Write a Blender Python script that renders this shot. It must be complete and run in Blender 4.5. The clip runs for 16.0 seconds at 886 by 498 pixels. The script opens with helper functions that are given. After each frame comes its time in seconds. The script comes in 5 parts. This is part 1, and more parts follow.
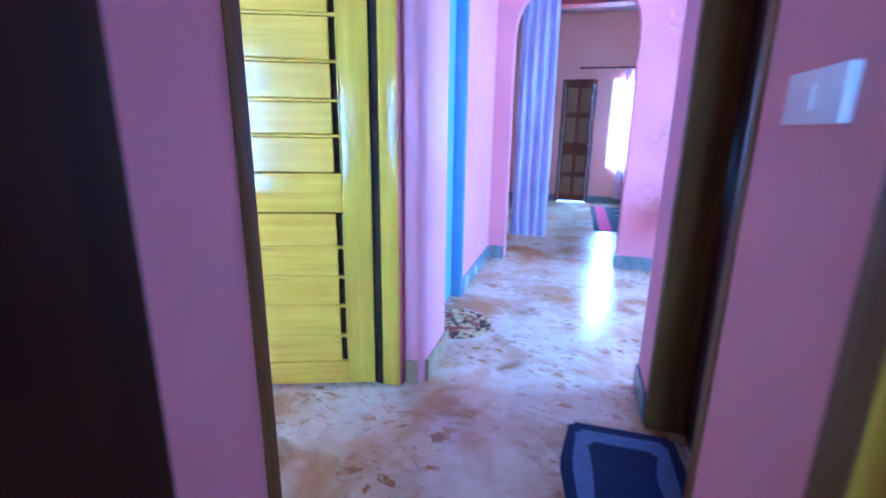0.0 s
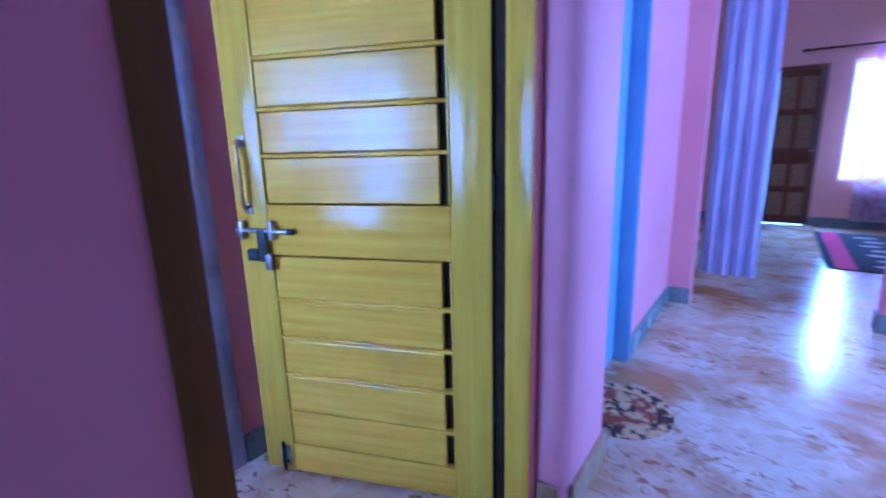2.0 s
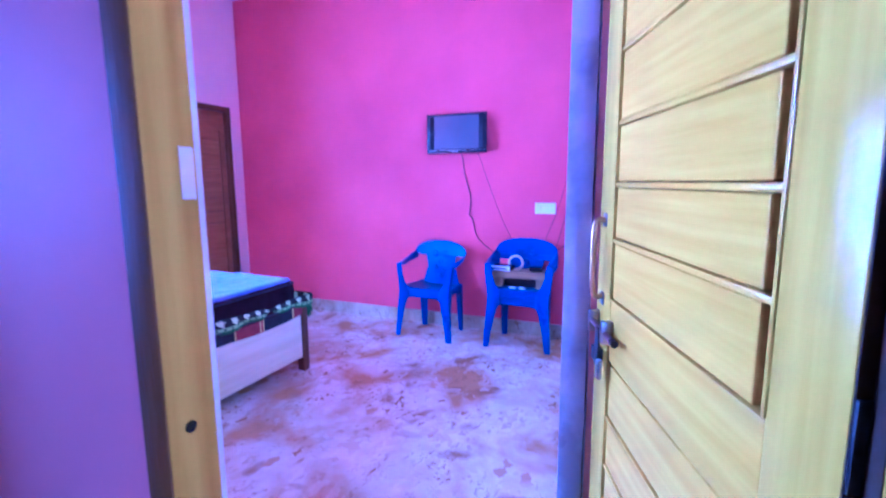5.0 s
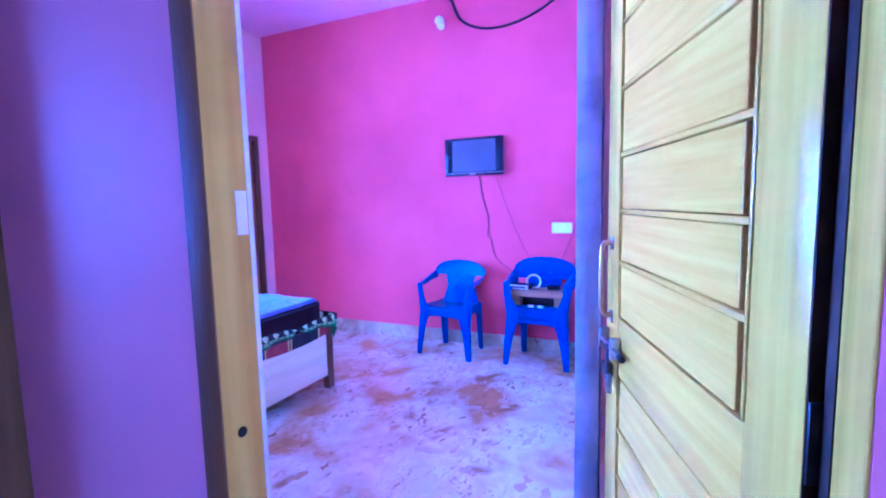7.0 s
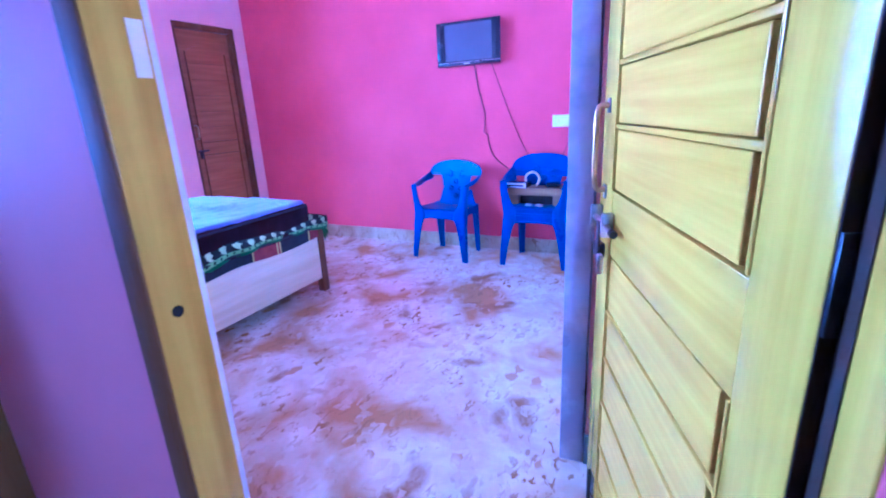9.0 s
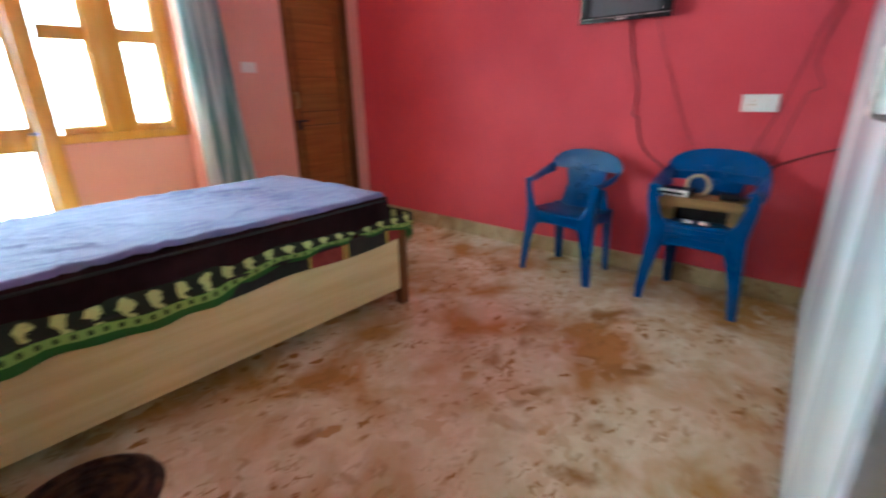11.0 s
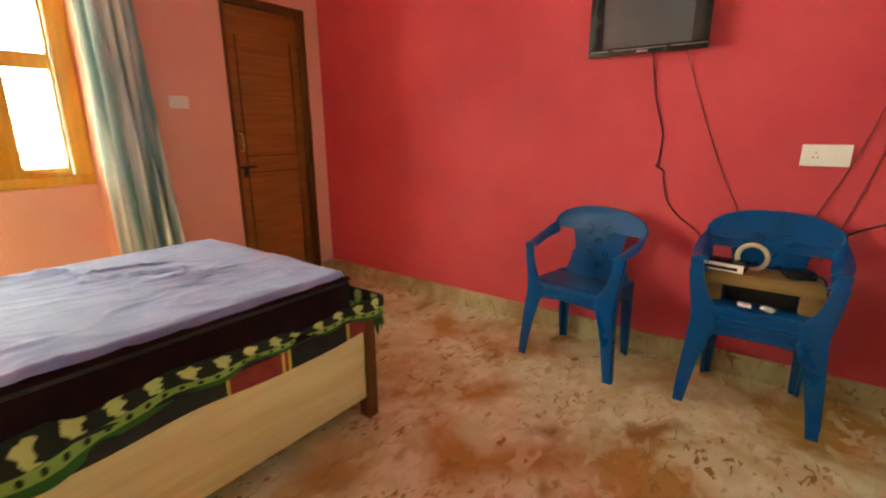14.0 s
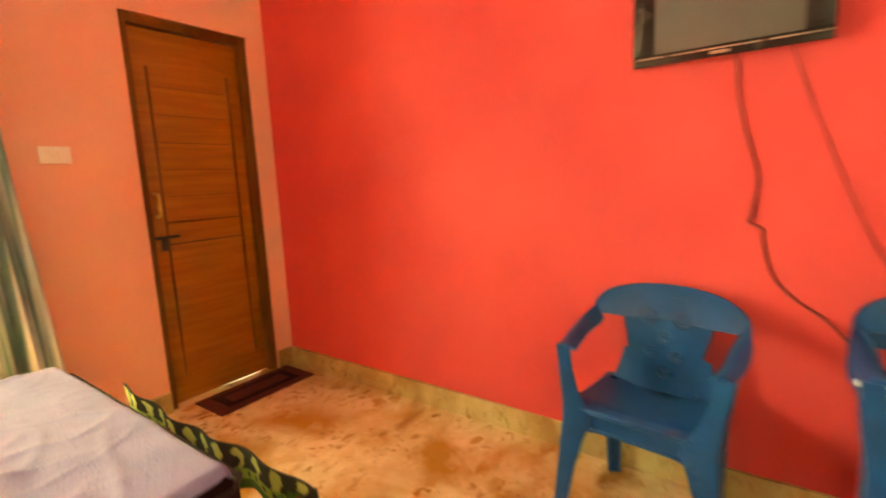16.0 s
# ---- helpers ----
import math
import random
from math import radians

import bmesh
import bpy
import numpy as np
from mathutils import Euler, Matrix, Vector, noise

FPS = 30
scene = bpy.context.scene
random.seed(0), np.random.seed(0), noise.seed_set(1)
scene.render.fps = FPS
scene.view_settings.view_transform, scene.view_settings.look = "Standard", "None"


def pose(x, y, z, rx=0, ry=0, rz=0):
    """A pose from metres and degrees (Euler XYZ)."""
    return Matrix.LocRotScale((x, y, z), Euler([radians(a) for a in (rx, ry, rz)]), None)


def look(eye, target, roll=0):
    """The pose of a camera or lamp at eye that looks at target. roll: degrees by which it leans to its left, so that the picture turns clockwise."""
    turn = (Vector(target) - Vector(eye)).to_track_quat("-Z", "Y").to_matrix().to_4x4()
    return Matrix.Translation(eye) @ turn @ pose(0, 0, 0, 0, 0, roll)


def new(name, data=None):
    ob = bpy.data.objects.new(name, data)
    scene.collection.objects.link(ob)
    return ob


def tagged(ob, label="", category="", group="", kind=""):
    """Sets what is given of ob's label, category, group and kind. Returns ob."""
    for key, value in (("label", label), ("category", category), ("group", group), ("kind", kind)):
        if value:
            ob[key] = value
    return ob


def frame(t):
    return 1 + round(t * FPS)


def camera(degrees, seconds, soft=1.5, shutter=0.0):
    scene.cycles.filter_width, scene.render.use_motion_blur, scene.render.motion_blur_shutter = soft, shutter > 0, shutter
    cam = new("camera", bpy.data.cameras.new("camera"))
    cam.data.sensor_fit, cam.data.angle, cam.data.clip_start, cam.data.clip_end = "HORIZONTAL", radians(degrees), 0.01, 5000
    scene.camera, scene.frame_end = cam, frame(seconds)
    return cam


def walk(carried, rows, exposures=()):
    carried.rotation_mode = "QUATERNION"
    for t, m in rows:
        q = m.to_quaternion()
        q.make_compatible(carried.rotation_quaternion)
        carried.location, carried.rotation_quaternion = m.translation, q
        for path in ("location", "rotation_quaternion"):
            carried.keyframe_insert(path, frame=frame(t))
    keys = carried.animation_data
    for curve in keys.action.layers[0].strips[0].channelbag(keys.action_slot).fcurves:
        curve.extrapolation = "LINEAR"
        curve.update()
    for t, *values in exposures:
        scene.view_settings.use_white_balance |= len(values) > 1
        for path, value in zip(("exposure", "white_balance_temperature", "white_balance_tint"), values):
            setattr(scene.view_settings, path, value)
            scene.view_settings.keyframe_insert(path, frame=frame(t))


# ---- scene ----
cam = camera(87.5, 16.0, soft=2.0, shutter=0.5)
PATH = [
    (0, (0.834, 0.996, 1.168), (0.312, 2.86, 0.666), 0.9),
    (0.5, (0.802, 1.232, 1.13), (0.083, 3.034, 0.646), -0.2),
    (1, (0.746, 1.346, 1.144), (-0.098, 3.121, 0.774), -2.2),
    (1.5, (0.691, 1.444, 1.155), (-0.206, 3.191, 0.775), -2.5),
    (2, (0.642, 1.669, 1.156), (-0.491, 3.257, 0.712), -1.6),
    (2.5, (0.583, 1.935, 1.193), (-0.875, 3.205, 0.682), -1.1),
    (3, (0.467, 2.136, 1.162), (-1.232, 3.069, 0.669), -1.5),
    (3.5, (0.373, 2.239, 1.15), (-1.494, 2.75, 0.645), -2.0),
    (4, (0.36, 2.431, 1.178), (-1.561, 2.14, 0.704), 0.0),
    (4.5, (0.416, 2.539, 1.229), (-1.44, 1.916, 0.82), 0.6),
    (5, (0.555, 2.583, 1.279), (-1.276, 1.831, 0.994), -0.3),
    (5.2, (0.583, 2.606, 1.294), (-1.243, 1.821, 1.068), -0.8),
    (7.3, (0.651, 2.635, 1.308), (-1.15, 1.791, 1.094), -1.6),
    (7.5, (0.653, 2.642, 1.286), (-1.137, 1.795, 1.003), -1.9),
    (8, (0.658, 2.655, 1.227), (-1.093, 1.806, 0.77), -2.1),
    (8.2, (0.652, 2.658, 1.196), (-1.087, 1.81, 0.688), -2.2),
    (10.3, (0.148, 2.452, 1.185), (-1.568, 1.634, 0.566), -2.6),
    (10.5, (0.088, 2.354, 1.201), (-1.614, 1.515, 0.568), -1.3),
    (11, (-0.211, 2.31, 1.176), (-1.641, 1.076, 0.518), -1.2),
    (11.5, (-0.225, 2.256, 1.21), (-1.263, 0.69, 0.524), -1.3),
    (12, (-0.291, 2.162, 1.205), (-1.198, 0.52, 0.51), -1.0),
    (12.5, (-0.308, 2.112, 1.189), (-1.415, 0.575, 0.548), -0.9),
    (13, (-0.447, 2.062, 1.174), (-1.73, 0.645, 0.587), -1.5),
    (13.5, (-0.564, 1.936, 1.173), (-2.003, 0.662, 0.619), -1.2),
    (14, (-0.7, 1.821, 1.179), (-2.254, 0.665, 0.68), -0.3),
    (14.5, (-0.939, 1.778, 1.172), (-2.536, 0.66, 0.724), -1.3),
    (15, (-1.129, 1.736, 1.228), (-2.783, 0.682, 0.836), -3.1),
    (15.5, (-1.214, 1.592, 1.121), (-2.944, 0.63, 0.834), -2.1),
    (16, (-1.403, 1.338, 1.187), (-3.01, 0.188, 0.878), -2.4),
]
EXPOSURES = [
    (0, 1.2, 3000, 4), (.5, .8, 3000, 8), (1, .52, 2960, 12), (1.5, .30, 2970, 15), (2, .38, 3060, 19), (2.5, .43, 3150, 18), (3, .5, 3150, 24), (3.5, .58, 3150, 32), (4, 1.1, 3040, 36), (5, 1.5, 2900, 36), (7.5, 1.62, 2740, 28), (8, 1.7, 2740, 20),
    (10.3, 1.1, 2930, 28), (10.6, .8, 3050, 18), (11, .6, 4700, -26), (11.5, .1, 5300, -12), (12, -.2, 4750, -14), (12.5, -.1, 5500, -12), (13.5, .36, 7000, -22), (14.5, .98, 8600, -30),
    (15, 1.25, 11500, -20), (15.5, 1.58, 9800, -36), (16, 1.5, 25000, -16)]
walk(cam, [(t, look(eye, target, roll)) for t, eye, target, roll in PATH], EXPOSURES)

# ---------------------------------------------------------------- light
world = bpy.data.worlds.new("sky")
scene.world = world
world.use_nodes = True
wn = world.node_tree
sky = wn.nodes.new("ShaderNodeTexSky")
sky.sky_type = "NISHITA"
sky.sun_disc = False
sky.sun_elevation, sky.sun_rotation = radians(50), radians(200)
wn.nodes["Background"].inputs["Strength"].default_value = 0.12
wn.links.new(sky.outputs[0], wn.nodes["Background"].inputs["Color"])
sun = new("sun", bpy.data.lights.new("sun", "SUN"))
sun.data.energy, sun.data.angle, sun.data.color = 2.5, radians(0.5), (1.0, 0.95, 0.88)
sun.matrix_world = look((0, 0, 20), (6, 14, 0))


def window_light(name, eye, target, w, h, watts, color):
    """Daylight that stands in a window's opening."""
    ob = new(name, bpy.data.lights.new(name, "AREA"))
    ob.data.shape, ob.data.size, ob.data.size_y = "RECTANGLE", w, h
    ob.data.energy, ob.data.color = watts, color
    ob.matrix_world = look(eye, target)
    return ob


window_light("daylight_bedroom", (-0.92, -1.60, 1.25), (-0.92, 0, 1.25), 1.5, 1.9, 130, (1.0, 0.97, 0.94))
window_light("daylight_far_room", (1.58, 9.40, 1.25), (1.58, 0, 1.25), 0.7, 1.5, 165, (1.0, 0.95, 0.88))
window_light("daylight_hall", (4.25, 4.2, 1.5), (0, 4.2, 1.4), 1.4, 1.4, 82, (0.86, 0.93, 1.0))
window_light("daylight_back_room", (0.95, -2.15, 1.55), (0.95, 0, 1.5), 0.8, 1.3, 14, (0.97, 0.96, 1.0))


# ---------------------------------------------------------------- materials
def mat(name, a, b=None, rough=0.5, scale=4.0, stretch=(1, 1, 1), detail=4.0, bump=0.05, bump_scale=60.0,
        metal=0.0, coat=0.0, lo=0.35, hi=0.65, rough_var=0.08, spec=0.5, sheen=0.0):
    """A surface of two colours mixed by noise, with fine relief and uneven gloss."""
    m = bpy.data.materials.new(name)
    m.use_nodes = True
    nt = m.node_tree
    p = nt.nodes["Principled BSDF"]
    tc = nt.nodes.new("ShaderNodeTexCoord")
    mp = nt.nodes.new("ShaderNodeMapping")
    mp.inputs["Scale"].default_value = stretch
    nt.links.new(tc.outputs["Object"], mp.inputs["Vector"])
    nz = nt.nodes.new("ShaderNodeTexNoise")
    nz.inputs["Scale"].default_value, nz.inputs["Detail"].default_value = scale, detail
    nt.links.new(mp.outputs[0], nz.inputs["Vector"])
    ramp = nt.nodes.new("ShaderNodeValToRGB")
    ramp.color_ramp.elements[0].position, ramp.color_ramp.elements[1].position = lo, hi
    ramp.color_ramp.elements[0].color, ramp.color_ramp.elements[1].color = (*a, 1), (*(b or a), 1)
    nt.links.new(nz.outputs["Fac"], ramp.inputs[0])
    nt.links.new(ramp.outputs[0], p.inputs["Base Color"])
    fine = nt.nodes.new("ShaderNodeTexNoise")
    fine.inputs["Scale"].default_value, fine.inputs["Detail"].default_value = bump_scale, 3
    nt.links.new(mp.outputs[0], fine.inputs["Vector"])
    bp = nt.nodes.new("ShaderNodeBump")
    bp.inputs["Strength"].default_value, bp.inputs["Distance"].default_value = bump, 0.01
    nt.links.new(fine.outputs["Fac"], bp.inputs["Height"])
    nt.links.new(bp.outputs[0], p.inputs["Normal"])
    mr = nt.nodes.new("ShaderNodeMapRange")
    mr.inputs["To Min"].default_value, mr.inputs["To Max"].default_value = max(rough - rough_var, 0.02), rough + rough_var
    nt.links.new(nz.outputs["Fac"], mr.inputs["Value"])
    nt.links.new(mr.outputs[0], p.inputs["Roughness"])
    p.inputs["Metallic"].default_value = metal
    p.inputs["Coat Weight"].default_value = coat
    p.inputs["Coat Roughness"].default_value = 0.08
    p.inputs["Specular IOR Level"].default_value = spec
    p.inputs["Sheen Weight"].default_value = sheen
    return m


def uv_nodes(name, rough=0.8):
    """A fresh material with its UV split into u and v, and a helper for arithmetic."""
    m = bpy.data.materials.new(name)
    m.use_nodes = True
    nt = m.node_tree
    p = nt.nodes["Principled BSDF"]
    p.inputs["Roughness"].default_value = rough
    uv = nt.nodes.new("ShaderNodeUVMap")
    sep = nt.nodes.new("ShaderNodeSeparateXYZ")
    nt.links.new(uv.outputs[0], sep.inputs[0])

    def op(kind, x, y=0.0):
        n = nt.nodes.new("ShaderNodeMath")
        n.operation = kind
        for i, v in enumerate((x, y)):
            if isinstance(v, (int, float)):
                n.inputs[i].default_value = v
            else:
                nt.links.new(v, n.inputs[i])
        return n.outputs[0]

    def mix(f, a, b):
        n = nt.nodes.new("ShaderNodeMix")
        n.data_type = "RGBA"
        nt.links.new(f, n.inputs[0])
        for i, v in ((6, a), (7, b)):
            if isinstance(v, tuple):
                n.inputs[i].default_value = (*v, 1)
            else:
                nt.links.new(v, n.inputs[i])
        return n.outputs[2]
    return m, nt, p, sep.outputs[0], sep.outputs[1], op, mix


PINK = mat("pink_wall_paint", (0.66, 0.30, 0.30), (0.71, 0.345, 0.34), spec=0.2, rough=0.6, scale=1.6, bump=0.12, bump_scale=35, rough_var=0.06)
ROSE = mat("rose_wall_paint", (0.51, 0.050, 0.075), (0.62, 0.078, 0.10), spec=0.2, rough=0.62, scale=1.1, bump=0.12, bump_scale=35, rough_var=0.06, detail=6)
# Lightened copy of PINK: the bedroom's brighter light is put into the colour.
PINK_LIGHTER = mat("pink_wall_paint_lightened", (0.73, 0.37, 0.30), (0.77, 0.42, 0.34), spec=0.2, rough=0.6, scale=1.6, bump=0.12, bump_scale=35, rough_var=0.06)
PEACH = mat("peach_wall_paint", (0.76, 0.43, 0.30), (0.80, 0.48, 0.34), rough=0.5, scale=1.5, bump=0.1, bump_scale=35)
CEIL = mat("ceiling_paint", (0.70, 0.30, 0.38), (0.75, 0.36, 0.42), rough=0.6, scale=1.2, bump=0.08)
CEIL_W = mat("ceiling_whitewash", (0.75, 0.62, 0.60), (0.8, 0.68, 0.66), rough=0.6, scale=1.2, bump=0.08)
BEAM = mat("red_beam_and_recess_shade", (0.42, 0.09, 0.07), (0.5, 0.12, 0.09), rough=0.5)
YWOOD = mat("varnished_yellow_wood", (0.54, 0.32, 0.005), (0.66, 0.43, 0.016), spec=0.16, rough=0.17, scale=3.0, stretch=(0.7, 6, 14), detail=7, bump=0.012, bump_scale=14, coat=0.08, rough_var=0.05, lo=0.3, hi=0.7)
YWOOD_V = mat("varnished_yellow_wood_upright", (0.45, 0.29, 0.005), (0.56, 0.38, 0.014), spec=0.16, rough=0.18, scale=3.0, stretch=(14, 6, 0.7), detail=7, bump=0.012, bump_scale=14, coat=0.08, rough_var=0.05, lo=0.3, hi=0.7)
# Near-black colour that paints in the shade of the door's gaps.
GAP_DARK = mat("gap_shade_wood", (0.020, 0.011, 0.004), (0.035, 0.02, 0.007), rough=0.8, scale=20, spec=0.15)
BWOOD = mat("brown_wood_edge", (0.13, 0.070, 0.010), (0.18, 0.10, 0.016), spec=0.15, rough=0.6, scale=3, stretch=(12, 12, 0.8), detail=6, bump=0.2, bump_scale=20)
DWOOD = mat("dark_wood_and_unlit_wall", (0.024, 0.009, 0.002), (0.044, 0.017, 0.004), spec=0.12, rough=0.65, scale=4, stretch=(10, 10, 0.8), detail=6, bump=0.1, bump_scale=20)
FWOOD = mat("mid_brown_wood", (0.11, 0.042, 0.010), (0.16, 0.065, 0.016), spec=0.2, rough=0.5, scale=4, stretch=(10, 10, 0.8), detail=6, bump=0.1, bump_scale=20)
RWOOD = mat("red_brown_door_laminate", (0.26, 0.092, 0.020), (0.34, 0.132, 0.032), spec=0.3, rough=0.5, scale=3, stretch=(0.8, 6, 10), detail=6, bump=0.06, bump_scale=20)
OWOOD = mat("orange_varnished_window_wood", (0.60, 0.29, 0.022), (0.70, 0.39, 0.05), rough=0.25, scale=3, stretch=(8, 8, 0.8), detail=6, bump=0.06, bump_scale=18, coat=0.3)
CREAMWOOD = mat("pale_beech_laminate", (0.66, 0.50, 0.23), (0.74, 0.60, 0.32), rough=0.4, scale=3, stretch=(0.6, 6, 9), detail=7, bump=0.03, bump_scale=20)
WHITE = mat("white_laminate", (0.72, 0.74, 0.78), (0.80, 0.82, 0.85), rough=0.22, scale=1.5, bump=0.02, coat=0.2)
GREYSTONE = mat("grey_veined_marble", (0.28, 0.29, 0.34), (0.48, 0.48, 0.55), rough=0.3, scale=5, detail=9, bump=0.03, lo=0.42, hi=0.58)
BLUE = mat("blue_moulded_plastic", (0.001, 0.050, 0.180), (0.002, 0.068, 0.235), rough=0.30, scale=8, bump=0.04, bump_scale=120, spec=0.32)
BLACKP = mat("black_plastic", (0.010, 0.010, 0.011), (0.016, 0.016, 0.017), spec=0.3, rough=0.25, scale=12, bump=0.01)
SCREEN = mat("grey_dead_screen", (0.070, 0.075, 0.080), (0.088, 0.094, 0.100), rough=0.16, scale=2, bump=0.0)
WPLAST = mat("white_plastic", (0.78, 0.77, 0.72), (0.84, 0.83, 0.78), rough=0.35, scale=10, bump=0.01)
STEEL = mat("worn_steel", (0.24, 0.22, 0.20), (0.42, 0.40, 0.37), rough=0.3, scale=30, metal=1.0, bump=0.05)
BRASS = mat("tarnished_brass", (0.42, 0.28, 0.10), (0.55, 0.38, 0.16), rough=0.35, scale=30, metal=1.0, bump=0.05)
IRON = mat("dark_iron", (0.03, 0.028, 0.026), (0.06, 0.055, 0.05), rough=0.45, scale=30, metal=0.8, bump=0.1)
CORD = mat("dark_red_cable", (0.13, 0.012, 0.02), (0.17, 0.02, 0.03), rough=0.5, scale=30)
CORDB = mat("black_cable", (0.015, 0.012, 0.012), (0.03, 0.02, 0.02), rough=0.5, scale=30)
SHEET = mat("pale_lilac_bedsheet", (0.150, 0.156, 0.33), (0.205, 0.212, 0.405), spec=0.2, rough=0.85, scale=7, bump=0.25, bump_scale=160, sheen=0.2)
MAROON = mat("dark_maroon_mattress_cover", (0.010, 0.002, 0.004), (0.019, 0.005, 0.008), rough=0.9, scale=12, bump=0.2, bump_scale=120, spec=0.2)
REDCLOTH = mat("dark_red_cloth", (0.20, 0.02, 0.02), (0.27, 0.035, 0.03), rough=0.9, scale=20, bump=0.2, bump_scale=150)
YELLOWCLOTH = mat("yellow_stripe_cloth", (0.52, 0.40, 0.06), (0.62, 0.5, 0.10), rough=0.9, scale=20, bump=0.2, bump_scale=150)
BLACKCLOTH = mat("black_cloth", (0.012, 0.013, 0.012), (0.022, 0.024, 0.022), rough=0.9, scale=20, bump=0.2, bump_scale=150)
# Upright pale and dark stripes put the folds' highlights and shade into the colour.
TEAL = mat("teal_cloth_with_fold_shade", (0.20, 0.38, 0.40), (0.88, 0.93, 0.92), rough=0.8, scale=10, stretch=(1, 1, 0.05), detail=2, bump=0.15, bump_scale=180, lo=0.38, hi=0.52, sheen=0.2)
TEALD = mat("dark_teal_curtain_cloth", (0.02, 0.04, 0.045), (0.07, 0.12, 0.13), rough=0.85, scale=2.4, stretch=(1, 1, 0.35), detail=3, bump=0.15, bump_scale=180, lo=0.4, hi=0.62)
LILAC = mat("pale_lilac_curtain_cloth", (0.56, 0.55, 0.70), (0.70, 0.68, 0.82), rough=0.8, scale=6, stretch=(1, 1, 0.4), detail=5, bump=0.15, bump_scale=150, sheen=0.2)
FLORAL = mat("white_curtain_with_purple_flowers", (0.74, 0.68, 0.70), (0.58, 0.34, 0.46), rough=0.8, scale=13, detail=1.5, bump=0.1, bump_scale=150, lo=0.48, hi=0.60)
BLUEPAINT = mat("sky_blue_gloss_paint", (0.33, 0.45, 0.60), (0.38, 0.50, 0.65), rough=0.35, scale=5, bump=0.03)
NAVY = mat("navy_mat_pile", (0.008, 0.012, 0.05), (0.015, 0.02, 0.075), rough=0.95, scale=40, bump=0.6, bump_scale=250)
GREYBLUE = mat("grey_blue_mat_pile", (0.13, 0.16, 0.27), (0.18, 0.21, 0.33), rough=0.95, scale=40, bump=0.6, bump_scale=250)
DRED = mat("dark_red_mat_pile", (0.05, 0.008, 0.008), (0.09, 0.014, 0.012), rough=0.95, scale=30, bump=0.5, bump_scale=250)
CRIMSON = mat("crimson_rug_pile", (0.42, 0.01, 0.09), (0.52, 0.02, 0.13), rough=0.95, scale=30, bump=0.5, bump_scale=250)
BLACKRUG = mat("black_rug_pile", (0.012, 0.008, 0.012), (0.02, 0.014, 0.018), rough=0.95, scale=30, bump=0.5, bump_scale=250)
PALERUG = mat("pale_rug_pile", (0.5, 0.45, 0.42), (0.6, 0.55, 0.5), rough=0.95, scale=30, bump=0.5, bump_scale=250)
BROWNMAT = mat("brown_spiral_mat_pile", (0.025, 0.012, 0.007), (0.10, 0.045, 0.022), rough=0.95, scale=22, detail=6, bump=0.8, bump_scale=160, lo=0.42, hi=0.6)
GOLDMAT = mat("gold_and_brown_patterned_pile", (0.055, 0.022, 0.008), (0.60, 0.42, 0.16), rough=0.95, scale=26, detail=2, bump=0.6, bump_scale=200, lo=0.47, hi=0.55)
RUSTMAT = mat("rust_patterned_pile", (0.22, 0.055, 0.012), (0.55, 0.38, 0.15), rough=0.95, scale=18, detail=2, bump=0.6, bump_scale=200, lo=0.47, hi=0.58)
GILT = mat("faint_gilt_wall_paint", (0.69, 0.355, 0.33), (0.73, 0.40, 0.36), rough=0.55, scale=20)
CERAMIC = mat("white_glazed_ceramic", (0.80, 0.82, 0.84), (0.85, 0.86, 0.88), rough=0.08, scale=3, bump=0.0)
PINEBOX = mat("raw_pine_board", (0.20, 0.115, 0.032), (0.29, 0.18, 0.058), rough=0.6, scale=3, stretch=(8, 0.8, 8), detail=6, bump=0.1, bump_scale=30)
CREAMRING = mat("cream_tape", (0.48, 0.38, 0.22), (0.56, 0.46, 0.29), rough=0.5, scale=20)
GROUND = mat("pale_dusty_ground", (0.34, 0.30, 0.24), (0.42, 0.37, 0.30), rough=0.9, scale=0.5, bump=0.3)


def glass():
    m = bpy.data.materials.new("window_glass")
    m.use_nodes = True
    p = m.node_tree.nodes["Principled BSDF"]
    p.inputs["Transmission Weight"].default_value, p.inputs["Roughness"].default_value, p.inputs["IOR"].default_value = 1.0, 0.02, 1.1
    p.inputs["Base Color"].default_value = (0.95, 0.98, 0.97, 1)
    return m


